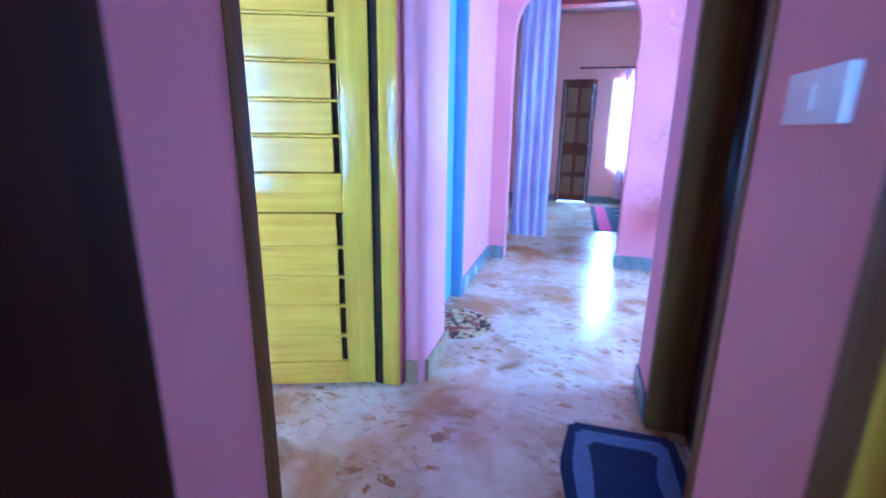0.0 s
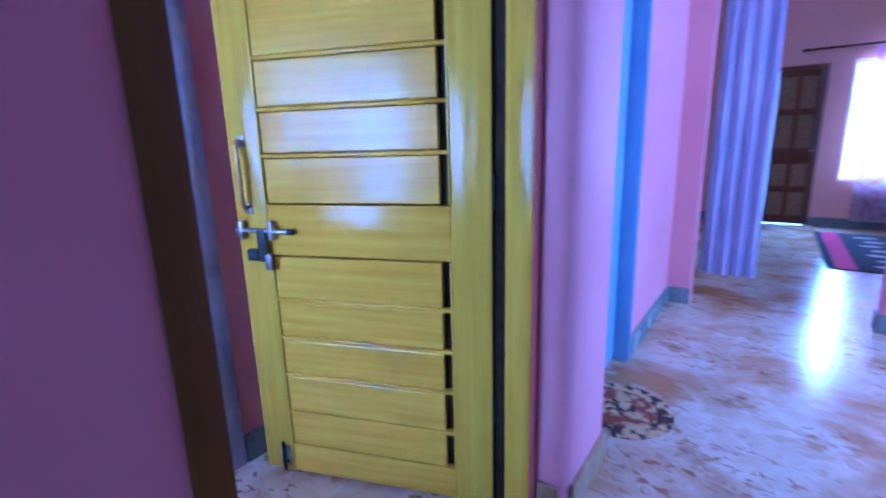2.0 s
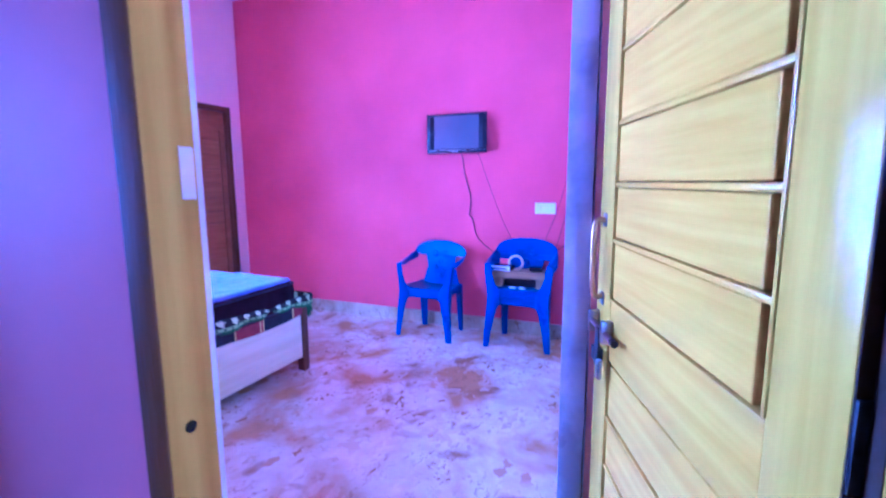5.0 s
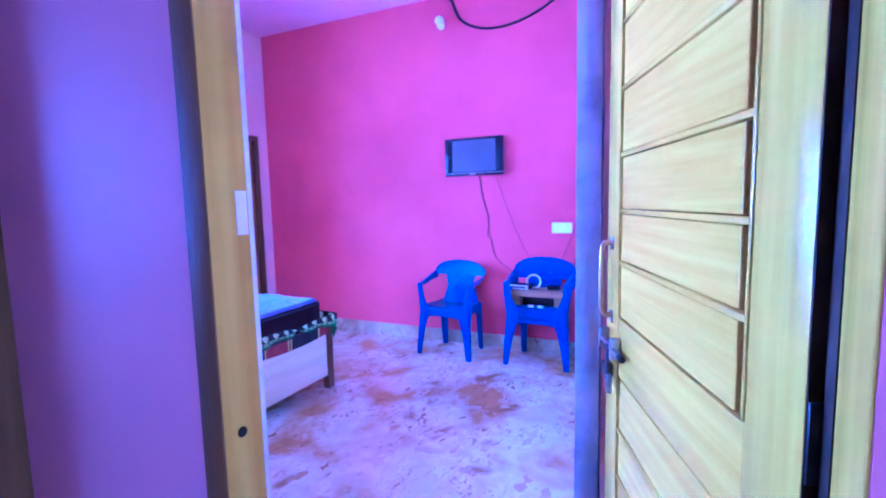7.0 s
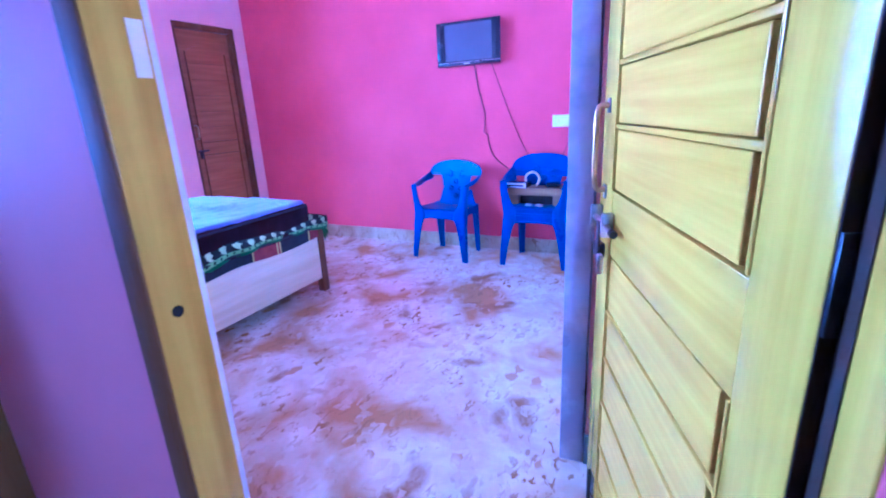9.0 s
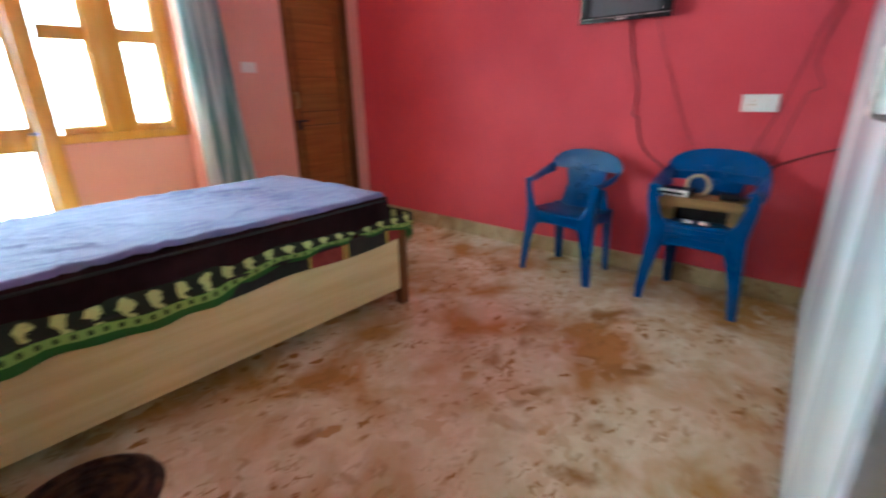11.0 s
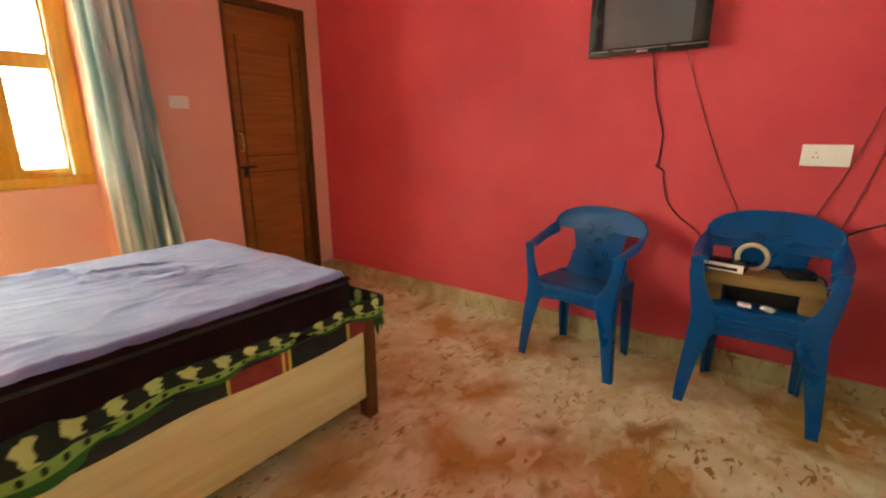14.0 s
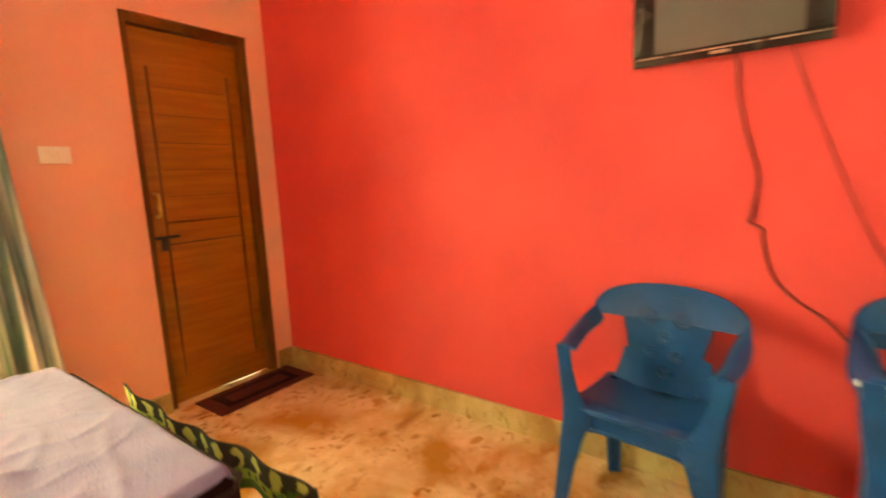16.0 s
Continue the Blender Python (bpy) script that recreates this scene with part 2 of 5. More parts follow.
def marble_floor(name, cream, tan, dark, gloss):
    """Polished floor of cream chips with tan clouds and small dark flakes."""
    m = bpy.data.materials.new(name)
    m.use_nodes = True
    nt = m.node_tree
    p = nt.nodes["Principled BSDF"]
    tc = nt.nodes.new("ShaderNodeTexCoord")

    def noise_tex(scale, detail, stretch=(1, 1, 1), distort=0.0, rot=0.0):
        mp = nt.nodes.new("ShaderNodeMapping")
        mp.inputs["Scale"].default_value = stretch
        mp.inputs["Rotation"].default_value = (0, 0, rot)
        nt.links.new(tc.outputs["Object"], mp.inputs["Vector"])
        n = nt.nodes.new("ShaderNodeTexNoise")
        n.inputs["Scale"].default_value, n.inputs["Detail"].default_value, n.inputs["Distortion"].default_value = scale, detail, distort
        nt.links.new(mp.outputs[0], n.inputs["Vector"])
        return n.outputs["Fac"]

    def ramp(fac, a, b, ca=(0, 0, 0), cb=(1, 1, 1)):
        r = nt.nodes.new("ShaderNodeValToRGB")
        r.color_ramp.elements[0].position, r.color_ramp.elements[1].position = a, b
        r.color_ramp.elements[0].color, r.color_ramp.elements[1].color = (*ca, 1), (*cb, 1)
        nt.links.new(fac, r.inputs[0])
        return r.outputs[0]

    def mix(f, a, b):
        n = nt.nodes.new("ShaderNodeMix")
        n.data_type = "RGBA"
        nt.links.new(f, n.inputs[0])
        for i, v in ((6, a), (7, b)):
            if isinstance(v, tuple):
                n.inputs[i].default_value = (*v, 1)
            else:
                nt.links.new(v, n.inputs[i])
        return n.outputs[2]
    def between(a, b, k):
        return tuple(u + (v - u) * k for u, v in zip(a, b))
    ground = ramp(noise_tex(13, 8), 0.36, 0.62, between(cream, tan, 0.28), cream)
    clouds = mix(ramp(noise_tex(2.1, 9, distort=0.6), 0.445, 0.625), ground, tan)
    blots = mix(ramp(noise_tex(3.7, 9, (1, 1.3, 1), 0.4, 0.9), 0.58, 0.72), clouds, between(tan, dark, 0.4))

    def chip_mask(scale, share, cover_lo, cover_hi, turn):
        """Angular chips: some cells of a broken pattern, gathered in drifts."""
        mp = nt.nodes.new("ShaderNodeMapping")
        mp.inputs["Scale"].default_value, mp.inputs["Rotation"].default_value = (1, 1.6, 1), (0, 0, turn)
        wob = nt.nodes.new("ShaderNodeVectorMath")
        wob.operation = "MULTIPLY_ADD"
        nz = nt.nodes.new("ShaderNodeTexNoise")
        nz.inputs["Scale"].default_value = scale * 0.9
        nt.links.new(tc.outputs["Object"], nz.inputs["Vector"])
        nt.links.new(nz.outputs["Color"], wob.inputs[0])
        wob.inputs[1].default_value = (0.06, 0.06, 0)
        nt.links.new(tc.outputs["Object"], wob.inputs[2])
        nt.links.new(wob.outputs[0], mp.inputs["Vector"])
        vo = nt.nodes.new("ShaderNodeTexVoronoi")
        vo.inputs["Scale"].default_value = scale
        nt.links.new(mp.outputs[0], vo.inputs["Vector"])
        cut = ramp(vo.outputs["Color"], share, share + 0.02, (1, 1, 1), (0, 0, 0))
        sel = nt.nodes.new("ShaderNodeMath")
        sel.operation = "MULTIPLY"
        nt.links.new(cut, sel.inputs[0])
        nt.links.new(ramp(noise_tex(3.1, 4, distort=0.5, rot=turn), cover_lo, cover_hi), sel.inputs[1])
        return sel.outputs[0]
    pale = mix(chip_mask(15, 0.30, 0.40, 0.60, 2.3), blots, between(cream, tan, 0.45))
    big = mix(chip_mask(16, 0.15, 0.48, 0.58, 0.4), pale, between(cream, tan, 0.85))
    chips = mix(chip_mask(23, 0.13, 0.52, 0.60, 1.1), big, between(tan, dark, 0.30))
    fleck = nt.nodes.new("ShaderNodeMath")
    fleck.operation = "MULTIPLY"
    nt.links.new(ramp(noise_tex(17, 5, (1, 1.8, 1), 1.0, 0.6), 0.57, 0.63), fleck.inputs[0])
    nt.links.new(ramp(noise_tex(2.6, 5, distort=0.5), 0.42, 0.60), fleck.inputs[1])
    chips = mix(fleck.outputs[0], chips, between(tan, dark, 0.35))
    nt.links.new(chips, p.inputs["Base Color"])
    mr = nt.nodes.new("ShaderNodeMapRange")
    p.inputs["Specular IOR Level"].default_value = 0.38
    mr.inputs["To Min"].default_value, mr.inputs["To Max"].default_value = gloss - 0.06, gloss + 0.08
    nt.links.new(noise_tex(3, 5), mr.inputs["Value"])
    nt.links.new(mr.outputs[0], p.inputs["Roughness"])
    return m


FLOORM = marble_floor("polished_chip_marble", (0.69, 0.62, 0.42), (0.40, 0.225, 0.066), (0.085, 0.042, 0.016), 0.17)
SKIRT = marble_floor("skirting_marble", (0.50, 0.42, 0.23), (0.29, 0.19, 0.07), (0.15, 0.09, 0.04), 0.3)
SKIRTG = marble_floor("green_grey_skirting_marble", (0.26, 0.30, 0.26), (0.18, 0.22, 0.19), (0.08, 0.10, 0.09), 0.25)
GLASS = glass()


def let_light_through(m, share):
    """Thin cloth: part of the light passes."""
    nt = m.node_tree
    p, out = nt.nodes["Principled BSDF"], nt.nodes["Material Output"]
    tr, mx = nt.nodes.new("ShaderNodeBsdfTranslucent"), nt.nodes.new("ShaderNodeMixShader")
    src = p.inputs["Base Color"].links[0].from_socket
    nt.links.new(src, tr.inputs["Color"])
    mx.inputs[0].default_value = share
    nt.links.new(p.outputs[0], mx.inputs[1])
    nt.links.new(tr.outputs[0], mx.inputs[2])
    nt.links.new(mx.outputs[0], out.inputs["Surface"])


for cloth, share in ((FLORAL, 0.42), (LILAC, 0.4), (TEAL, 0.35)):
    let_light_through(cloth, share)


def lace_material():
    """Woven border: pale flowers on black above, green band with pale rings below. u in repeats, v from 0 (hem) to 1 (top)."""
    m, nt, p, u, v, op, mix = uv_nodes("green_black_floral_lace", 0.9)
    cmb = nt.nodes.new("ShaderNodeCombineXYZ")
    nt.links.new(op("MULTIPLY", u, 2.2), cmb.inputs[0])
    nt.links.new(op("MULTIPLY", v, 3.2), cmb.inputs[1])
    wob = nt.nodes.new("ShaderNodeTexNoise")
    wob.inputs["Scale"].default_value, wob.inputs["Detail"].default_value = 1.9, 3
    nt.links.new(cmb.outputs[0], wob.inputs["Vector"])
    jag = op("MULTIPLY", op("SUBTRACT", wob.outputs["Fac"], 0.5), 0.55)
    # hem: a plain green edge under a pale green net with round holes
    fu = op("SUBTRACT", op("FRACT", op("MULTIPLY", u, 2.6)), 0.5)
    hole_r = op("SQRT", op("ADD", op("POWER", op("MULTIPLY", fu, 0.42), 2.0), op("POWER", op("SUBTRACT", v, 0.34), 2.0)))
    hole = op("LESS_THAN", hole_r, 0.075)
    net = op("LESS_THAN", op("ABSOLUTE", op("SUBTRACT", v, op("ADD", 0.34, op("MULTIPLY", jag, 0.12)))), 0.12)
    low = mix(net, (0.035, 0.13, 0.02), mix(hole, (0.26, 0.40, 0.09), (0.012, 0.030, 0.010)))
    band = op("LESS_THAN", v, 0.47)
    # above: squat pale flowers on black, each with a stalk down to the net
    fl = op("SUBTRACT", op("FRACT", op("ADD", op("MULTIPLY", u, 1.3), op("MULTIPLY", jag, 1.1))), 0.5)
    head = op("ADD", op("POWER", op("MULTIPLY", fl, 1.25), 2.0), op("POWER", op("MULTIPLY", op("SUBTRACT", v, op("ADD", 0.78, op("MULTIPLY", jag, 0.3))), 1.9), 2.0))
    stalk = op("MULTIPLY", op("LESS_THAN", op("ABSOLUTE", op("ADD", fl, op("MULTIPLY", op("SUBTRACT", v, 0.6), 1.1))), 0.12), op("LESS_THAN", v, 0.72))
    flower = op("MAXIMUM", op("LESS_THAN", op("ADD", head, op("MULTIPLY", jag, 0.12)), 0.10), stalk)
    up = mix(flower, (0.010, 0.016, 0.008), (0.48, 0.55, 0.20))
    nt.links.new(mix(band, up, low), p.inputs["Base Color"])
    return m


LACE = lace_material()


# ---------------------------------------------------------------- builders
HOME = {}


def box(bm, x0, x1, y0, y1, z0, z1, bevel=0.0, seg=2):
    """A box between two corners, its edges rounded by bevel."""
    g = bmesh.ops.create_cube(bm, size=1.0, matrix=Matrix.Translation(((x0 + x1) / 2, (y0 + y1) / 2, (z0 + z1) / 2)) @ Matrix.Diagonal((x1 - x0, y1 - y0, z1 - z0, 1)))
    if bevel:
        vs = set(g["verts"])
        es = [e for e in bm.edges if e.verts[0] in vs and e.verts[1] in vs]
        bmesh.ops.bevel(bm, geom=es, offset=bevel, segments=seg, affect="EDGES", profile=0.5)
    return bm


def boxes(rows, bevel=0.0):
    bm = bmesh.new()
    for r in rows:
        one = bmesh.new()
        box(one, *r, bevel)
        me = bpy.data.meshes.new("tmp")
        one.to_mesh(me)
        bm.from_mesh(me)
        bpy.data.meshes.remove(me)
        one.free()
    return bm


def tube(bm, pts, r, n=8, cap=True):
    """A round bar along points; r is a number or one radius for each point."""
    pts = [Vector(p) for p in pts]
    rs = r if isinstance(r, (list, tuple)) else [r] * len(pts)
    rings, up = [], None
    n = n if n < 7 else 14
    for i, p in enumerate(pts):
        d = (pts[min(i + 1, len(pts) - 1)] - pts[max(i - 1, 0)]).normalized()
        if up is None:
            up = d.orthogonal().normalized()
        up = (up - d * up.dot(d)).normalized()
        side = d.cross(up)
        rings.append([bm.verts.new(p + rs[i] * (math.cos(2 * math.pi * k / n) * up + math.sin(2 * math.pi * k / n) * side)) for k in range(n)])
    for a, b in zip(rings, rings[1:]):
        for k in range(n):
            bm.faces.new((a[k], a[(k + 1) % n], b[(k + 1) % n], b[k]))
    if cap:
        bm.faces.new(rings[0][::-1])
        bm.faces.new(rings[-1])
    return bm


def smooth_path(pts, k=6):
    """A rounder line through points (Catmull-Rom)."""
    P = [Vector(p) for p in pts]
    P = [2 * P[0] - P[1]] + P + [2 * P[-1] - P[-2]]
    out = []
    for i in range(1, len(P) - 2):
        a, b, c, d = P[i - 1:i + 3]
        for s in range(k):
            t = s / k
            out.append(0.5 * ((2 * b) + (c - a) * t + (2 * a - 5 * b + 4 * c - d) * t * t + (3 * b - a - 3 * c + d) * t ** 3))
    return out + [P[-2]]


def cyl(bm, p, r, h, n=24, axis="Z", r2=None):
    rot = {"Z": Matrix(), "X": Matrix.Rotation(radians(90), 4, "Y"), "Y": Matrix.Rotation(radians(-90), 4, "X")}[axis]
    bmesh.ops.create_cone(bm, cap_ends=True, segments=n, radius1=r, radius2=r if r2 is None else r2, depth=h, matrix=Matrix.Translation(p) @ rot)
    return bm


def grid(f, nu, nv, uv=None):
    """A sheet f(s, t) over the unit square."""
    bm = bmesh.new()
    vs = [[bm.verts.new(f(i / nu, j / nv)) for j in range(nv + 1)] for i in range(nu + 1)]
    lay = bm.loops.layers.uv.new("UVMap") if uv else None
    for i in range(nu):
        for j in range(nv):
            fc = bm.faces.new((vs[i][j], vs[i + 1][j], vs[i + 1][j + 1], vs[i][j + 1]))
            if uv:
                for lp, (a, b) in zip(fc.loops, ((i, j), (i + 1, j), (i + 1, j + 1), (i, j + 1))):
                    lp[lay].uv = (a / nu * uv[0], b / nv * uv[1])
    return bm


def thicken(bm, d):
    bmesh.ops.recalc_face_normals(bm, faces=bm.faces[:])
    bmesh.ops.solidify(bm, geom=bm.faces[:], thickness=d)
    return bm


def mesh_ob(name, bm, material, smooth=27):
    bmesh.ops.recalc_face_normals(bm, faces=bm.faces[:])
    me = bpy.data.meshes.new(name)
    bm.to_mesh(me)
    bm.free()
    if smooth:
        for f in me.polygons:
            f.use_smooth = True
        me.set_sharp_from_angle(angle=radians(smooth))
    me.materials.append(material)
    return new(name, me)


def thing(name, at, rz, label, category, group="", kind=""):
    """An Empty at a thing's base."""
    ob = new(name)
    ob.empty_display_size = 0.1
    ob.matrix_basis = pose(*at, 0, 0, rz)
    HOME[ob] = ob.matrix_basis.copy()
    return tagged(ob, label, category, group, kind)


def part(name, bm, material, parent, label="", here=False, smooth=27):
    """A mesh under a thing or a part. here: the mesh is given in the thing's own axes, else in the world's."""
    home = HOME[parent]
    if not here:
        bm.transform(home.inverted())
    ob = mesh_ob(name, bm, material, smooth)
    ob.parent = parent
    HOME[ob] = home
    if label:
        ob["label"] = label
    return ob


def setting(name, bm, material, label="", category="", smooth=27):
    ob = mesh_ob(name, bm, material, smooth)
    HOME[ob] = Matrix()
    return tagged(ob, label, category, kind="structure")



def backdrop(name, lo, hi):
    """A plain bright sheet of overcast sky outside a window."""
    m = bpy.data.materials.get("bright_sky") or bpy.data.materials.new("bright_sky")
    m.use_nodes = True
    p = m.node_tree.nodes["Principled BSDF"]
    p.inputs["Base Color"].default_value = (0.8, 0.85, 0.9, 1)
    p.inputs["Emission Color"].default_value = (0.93, 0.97, 1.0, 1)
    p.inputs["Emission Strength"].default_value = 5.0
    return setting(name, boxes([(lo[0], hi[0], lo[1], hi[1], lo[2], hi[2])]), m, "plain bright sky outside the window", "backdrop")


backdrop("backdrop_south", (-4.5, -3.9, -0.25), (2.5, -3.85, 3.6))
backdrop("backdrop_north", (-1.5, 11.5, -0.25), (5.5, 11.55, 3.6))

# ---------------------------------------------------------------- the house
H = 3.08            # ceiling
XW, XE = -3.21, 0.0     # bedroom's rose wall and its door wall
YS, YN = -1.225, 2.95   # bedroom's window wall and the wall behind the wardrobe
XC = 0.10           # hallway face of the door wall
XR = 1.195           # other side of the hallway
YA = 5.20           # the arch wall
J0, J1 = 1.884, 2.860   # rough opening of the bedroom door

bm = bmesh.new()
box(bm, -3.4, 4.4, -2.3, 9.4, -0.12, 0.0)
setting("floor", bm, FLOORM, "polished cream and brown chip marble floor", "floor")
setting("ground", boxes([(-60, 60, -60, 60, -0.5, -0.3)]), GROUND, "pale dusty ground outside", "ground")
setting("ceiling", boxes([(XW - 0.12, XC, YS - 0.24, YN + 0.1, H, H + 0.1)]), CEIL, "flat pink painted bedroom ceiling", "ceiling")
setting("ceiling_hall", boxes([(XC, 4.4, -2.3, 5.28, H, H + 0.1), (-3.4, XC, YN + 0.1, 5.28, H, H + 0.1)]), CEIL_W, "whitewashed hallway ceiling", "ceiling")
setting("ceiling_far_room", boxes([(-2.2, 4.4, 5.28, 9.4, 2.95, 3.05)]), CEIL_W, "whitewashed far room ceiling", "ceiling")

setting("wall_west", boxes([(XW - 0.12, XW, YS - 0.24, YN + 0.1, 0, H)]), ROSE, "deep rose painted bedroom wall", "wall")
B0, B1, BH = -3.095, -2.435, 2.035       # washroom door
W0, W1, WH = -1.665, -0.10, 2.12       # window and balcony door
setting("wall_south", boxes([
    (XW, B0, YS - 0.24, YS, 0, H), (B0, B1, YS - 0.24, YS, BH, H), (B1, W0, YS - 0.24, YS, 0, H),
    (W0, W1, YS - 0.24, YS, WH, H), (W1, XC, YS - 0.24, YS, 0, H)]), PINK_LIGHTER, "pink wall with window and balcony door, colour lightened", "wall")
setting("wall_south_sill", boxes([(W0, -0.905, YS - 0.24, YS - 0.165, 0, 0.885)]), PINK_LIGHTER, "pink low wall under the window, colour lightened", "wall")
setting("wall_washroom", boxes([(B0 - 0.1, B1 + 0.1, YS - 1.0, YS - 0.9, 0, H)]), PINK, "pale pink wall", "wall")
setting("wall_east", boxes([
    (XE, XC, YS, J0, 0, H), (XE, XC, J0, J1, 2.12, H), (XE, XC, J1, 3.10, 0, H)]), PINK, "pink painted wall with the bedroom doorway", "wall")
setting("wall_pilaster", box(bmesh.new(), 0.03, 0.228, 2.860, 3.25, -0.05, H + 0.05, 0.045, 6), PINK, "pink painted pilaster with rounded corner", "pilaster", smooth=40)
setting("wall_hall_west", boxes([(XE, 0.10, 3.10, 3.28, 0, H), (XE, 0.10, 3.28, 4.12, 2.1, H), (XE, 0.10, 4.12, YA, 0, H)]), PINK, "pink painted hall wall", "wall")
setting("wall_north", boxes([(XW, XE, YN, YN + 0.1, 0, H)]), PINK_LIGHTER, "pink painted bedroom wall, colour lightened", "wall")
setting("wall_stub", boxes([(-0.935, -0.875, 2.478, YN, 0, H)]), PINK, "pink painted stub wall beside the wardrobe", "wall")
setting("wall_hall_side", boxes([
    (XR, XR + 0.2, 1.25, 1.30, 0, H), (XR, XR + 0.2, 1.30, 1.68, 2.1, H), (XR, XR + 0.2, 1.68, 2.14, 0, H), (XR, XR + 0.2, 2.14, 2.86, 2.1, H),
    (XR, XR + 0.2, 2.86, 3.15, 0, H)]), PINK, "pink painted hallway wall", "wall")
setting("wall_back", boxes([(XC, XR, 1.13, 1.25, 2.1, H), (XR, 4.3, 1.13, 1.25, 0, H)]), PINK, "pink painted cross wall", "wall")
# The side room's shade is put into the wall as a near-black wood colour.
setting("wall_side_room", boxes([(2.6, 2.72, 1.25, 3.03, 0, H)]), DWOOD, "side room wall coloured dark to look unlit", "wall")
setting("wall_hall_south", boxes([(XR + 0.2, 4.3, 3.03, 3.15, 0, H)]), PINK, "pink painted hall wall", "wall")
setting("wall_hall_east", boxes([(4.18, 4.3, 3.15, 3.5, 0, H), (4.18, 4.3, 3.5, 4.9, 0, 0.8), (4.18, 4.3, 3.5, 4.9, 2.2, H), (4.18, 4.3, 4.9, 5.28, 0, H)]), PINK, "pink painted hall wall with a window", "wall")
setting("wall_back_room", boxes([
    (XC, 0.55, -2.12, -2.0, 0, H), (0.55, 1.35, -2.12, -2.0, 0, 0.9), (0.55, 1.35, -2.12, -2.0, 2.2, H), (1.35, 2.6, -2.12, -2.0, 0, H),
    (2.48, 2.6, -2.0, 1.13, 0, H), (-0.02, XC, -2.12, YS - 0.24, 0, H)]), PINK, "pink painted room wall", "wall")
setting("wall_blue_room", boxes([(-1.6, -1.5, 3.05, YA, 0, H)]), PINK, "pink painted wall", "wall")


def arch_wall():
    """The hall's end wall, pierced by a round-headed arch."""
    x0, x1, spring, top, y0, y1 = 0.25, 1.245, 1.82, 2.37, YA, YA + 0.13
    cx, rx, rz = (x0 + x1) / 2, (x1 - x0) / 2, top - spring
    m = boxes([(-1.6, x0, y0, y1, 0, H), (x1, 4.3, y0, y1, 0, H)])
    n = 28
    ring = [(cx - rx * math.cos(math.pi * i / n), spring + rz * math.sin(math.pi * i / n) ** 0.62) for i in range(n + 1)]
    for (xa, za), (xb, zb) in zip(ring, ring[1:]):
        q = [[m.verts.new((x, y, z)) for x, z in ((xa, za), (xb, zb), (xb, H), (xa, H))] for y in (y0, y1)]
        m.faces.new(q[0])
        m.faces.new(q[1][::-1])
        for k in range(4):
            m.faces.new((q[0][k], q[1][k], q[1][(k + 1) % 4], q[0][(k + 1) % 4]))
    bmesh.ops.remove_doubles(m, verts=m.verts[:], dist=0.0005)
    return m


setting("wall_arch", arch_wall(), PINK, "pink painted wall with an arched opening", "wall", smooth=20)
F0 = 9.15
setting("wall_far", boxes([
    (-2.2, 0.53, F0, F0 + 0.14, 0, 3.0), (0.53, 1.06, F0, F0 + 0.14, 1.97, 3.0), (1.06, 1.29, F0, F0 + 0.14, 0, 3.0),
    (1.29, 1.92, F0, F0 + 0.14, 0, 0.58), (1.29, 1.92, F0, F0 + 0.14, 1.98, 3.0), (1.92, 4.3, F0, F0 + 0.14, 0, 3.0)]), PEACH, "peach painted far wall", "wall")
setting("wall_far_side", boxes([(-2.2, -2.08, 5.27, F0, 0, 3.0), (4.18, 4.3, 5.28, F0, 0, 3.0)]), PEACH, "peach painted far room walls", "wall")
setting("beam", boxes([(-2.08, 4.18, 7.9, 8.1, 2.78, 2.95)], 0.006), BEAM, "dark red painted ceiling beam", "beam")


def skirting(name, runs, material, h=0.115, step=0.32):
    """Marble skirting laid in short pieces. runs: (x0, y0, x1, y1, out_x, out_y)."""
    base = None
    rng = random.Random(7)
    for x0, y0, x1, y1, ox, oy in runs:
        n = max(1, round(math.hypot(x1 - x0, y1 - y0) / step))
        for i in range(n):
            a, b = i / n, (i + 1) / n - 0.0012 / math.hypot(x1 - x0, y1 - y0)
            d = 0.013 + rng.uniform(0, 0.002)
            xs = sorted((x0 + (x1 - x0) * a, x0 + (x1 - x0) * b)) if ox == 0 else sorted((x0, x0 + ox * d))
            ys = sorted((y0 + (y1 - y0) * a, y0 + (y1 - y0) * b)) if oy == 0 else sorted((y0, y0 + oy * d))
            m = boxes([(xs[0], xs[1], ys[0], ys[1], 0.0005, h + rng.uniform(-0.002, 0.002))], 0.002)
            if base is None:
                base = setting(name, m, material, "short marble skirting pieces along the wall foot", "skirting", smooth=0)
            else:
                part("tile", m, material, base, smooth=0)
    return base


skirting("baseboard_bedroom", [
    (XW, YS, XW, 2.395, 1, 0), (XW, YS, B0, YS, 0, 1), (B1, YS, W0, YS, 0, 1), (XE, YS, XE, J0, -1, 0)], SKIRT)
skirting("baseboard_pilaster", [(XC + 0.035, 2.860, 0.200, 2.860, 0, -1), (0.228, 2.890, 0.228, 3.25, 1, 0)], SKIRT)
skirting("baseboard_hall", [
    (XC, 1.25, XC, J0, 1, 0), (0.10, 4.12, 0.10, YA, 1, 0),
    (0.10, YA, 0.25, YA, 0, -1), (1.245, YA, 2.6, YA, 0, -1), (1.245, YA - 0.012, 1.245, YA + 0.13, -1, 0), (-0.875, 2.478, -0.875, 2.9, 1, 0),
    (XR, 2.86, XR, 3.15, -1, 0), (XR, 1.68, XR, 2.14, -1, 0), (-2, F0, 0.53, F0, 0, -1), (1.06, F0, 3.0, F0, 0, -1)], SKIRTG)


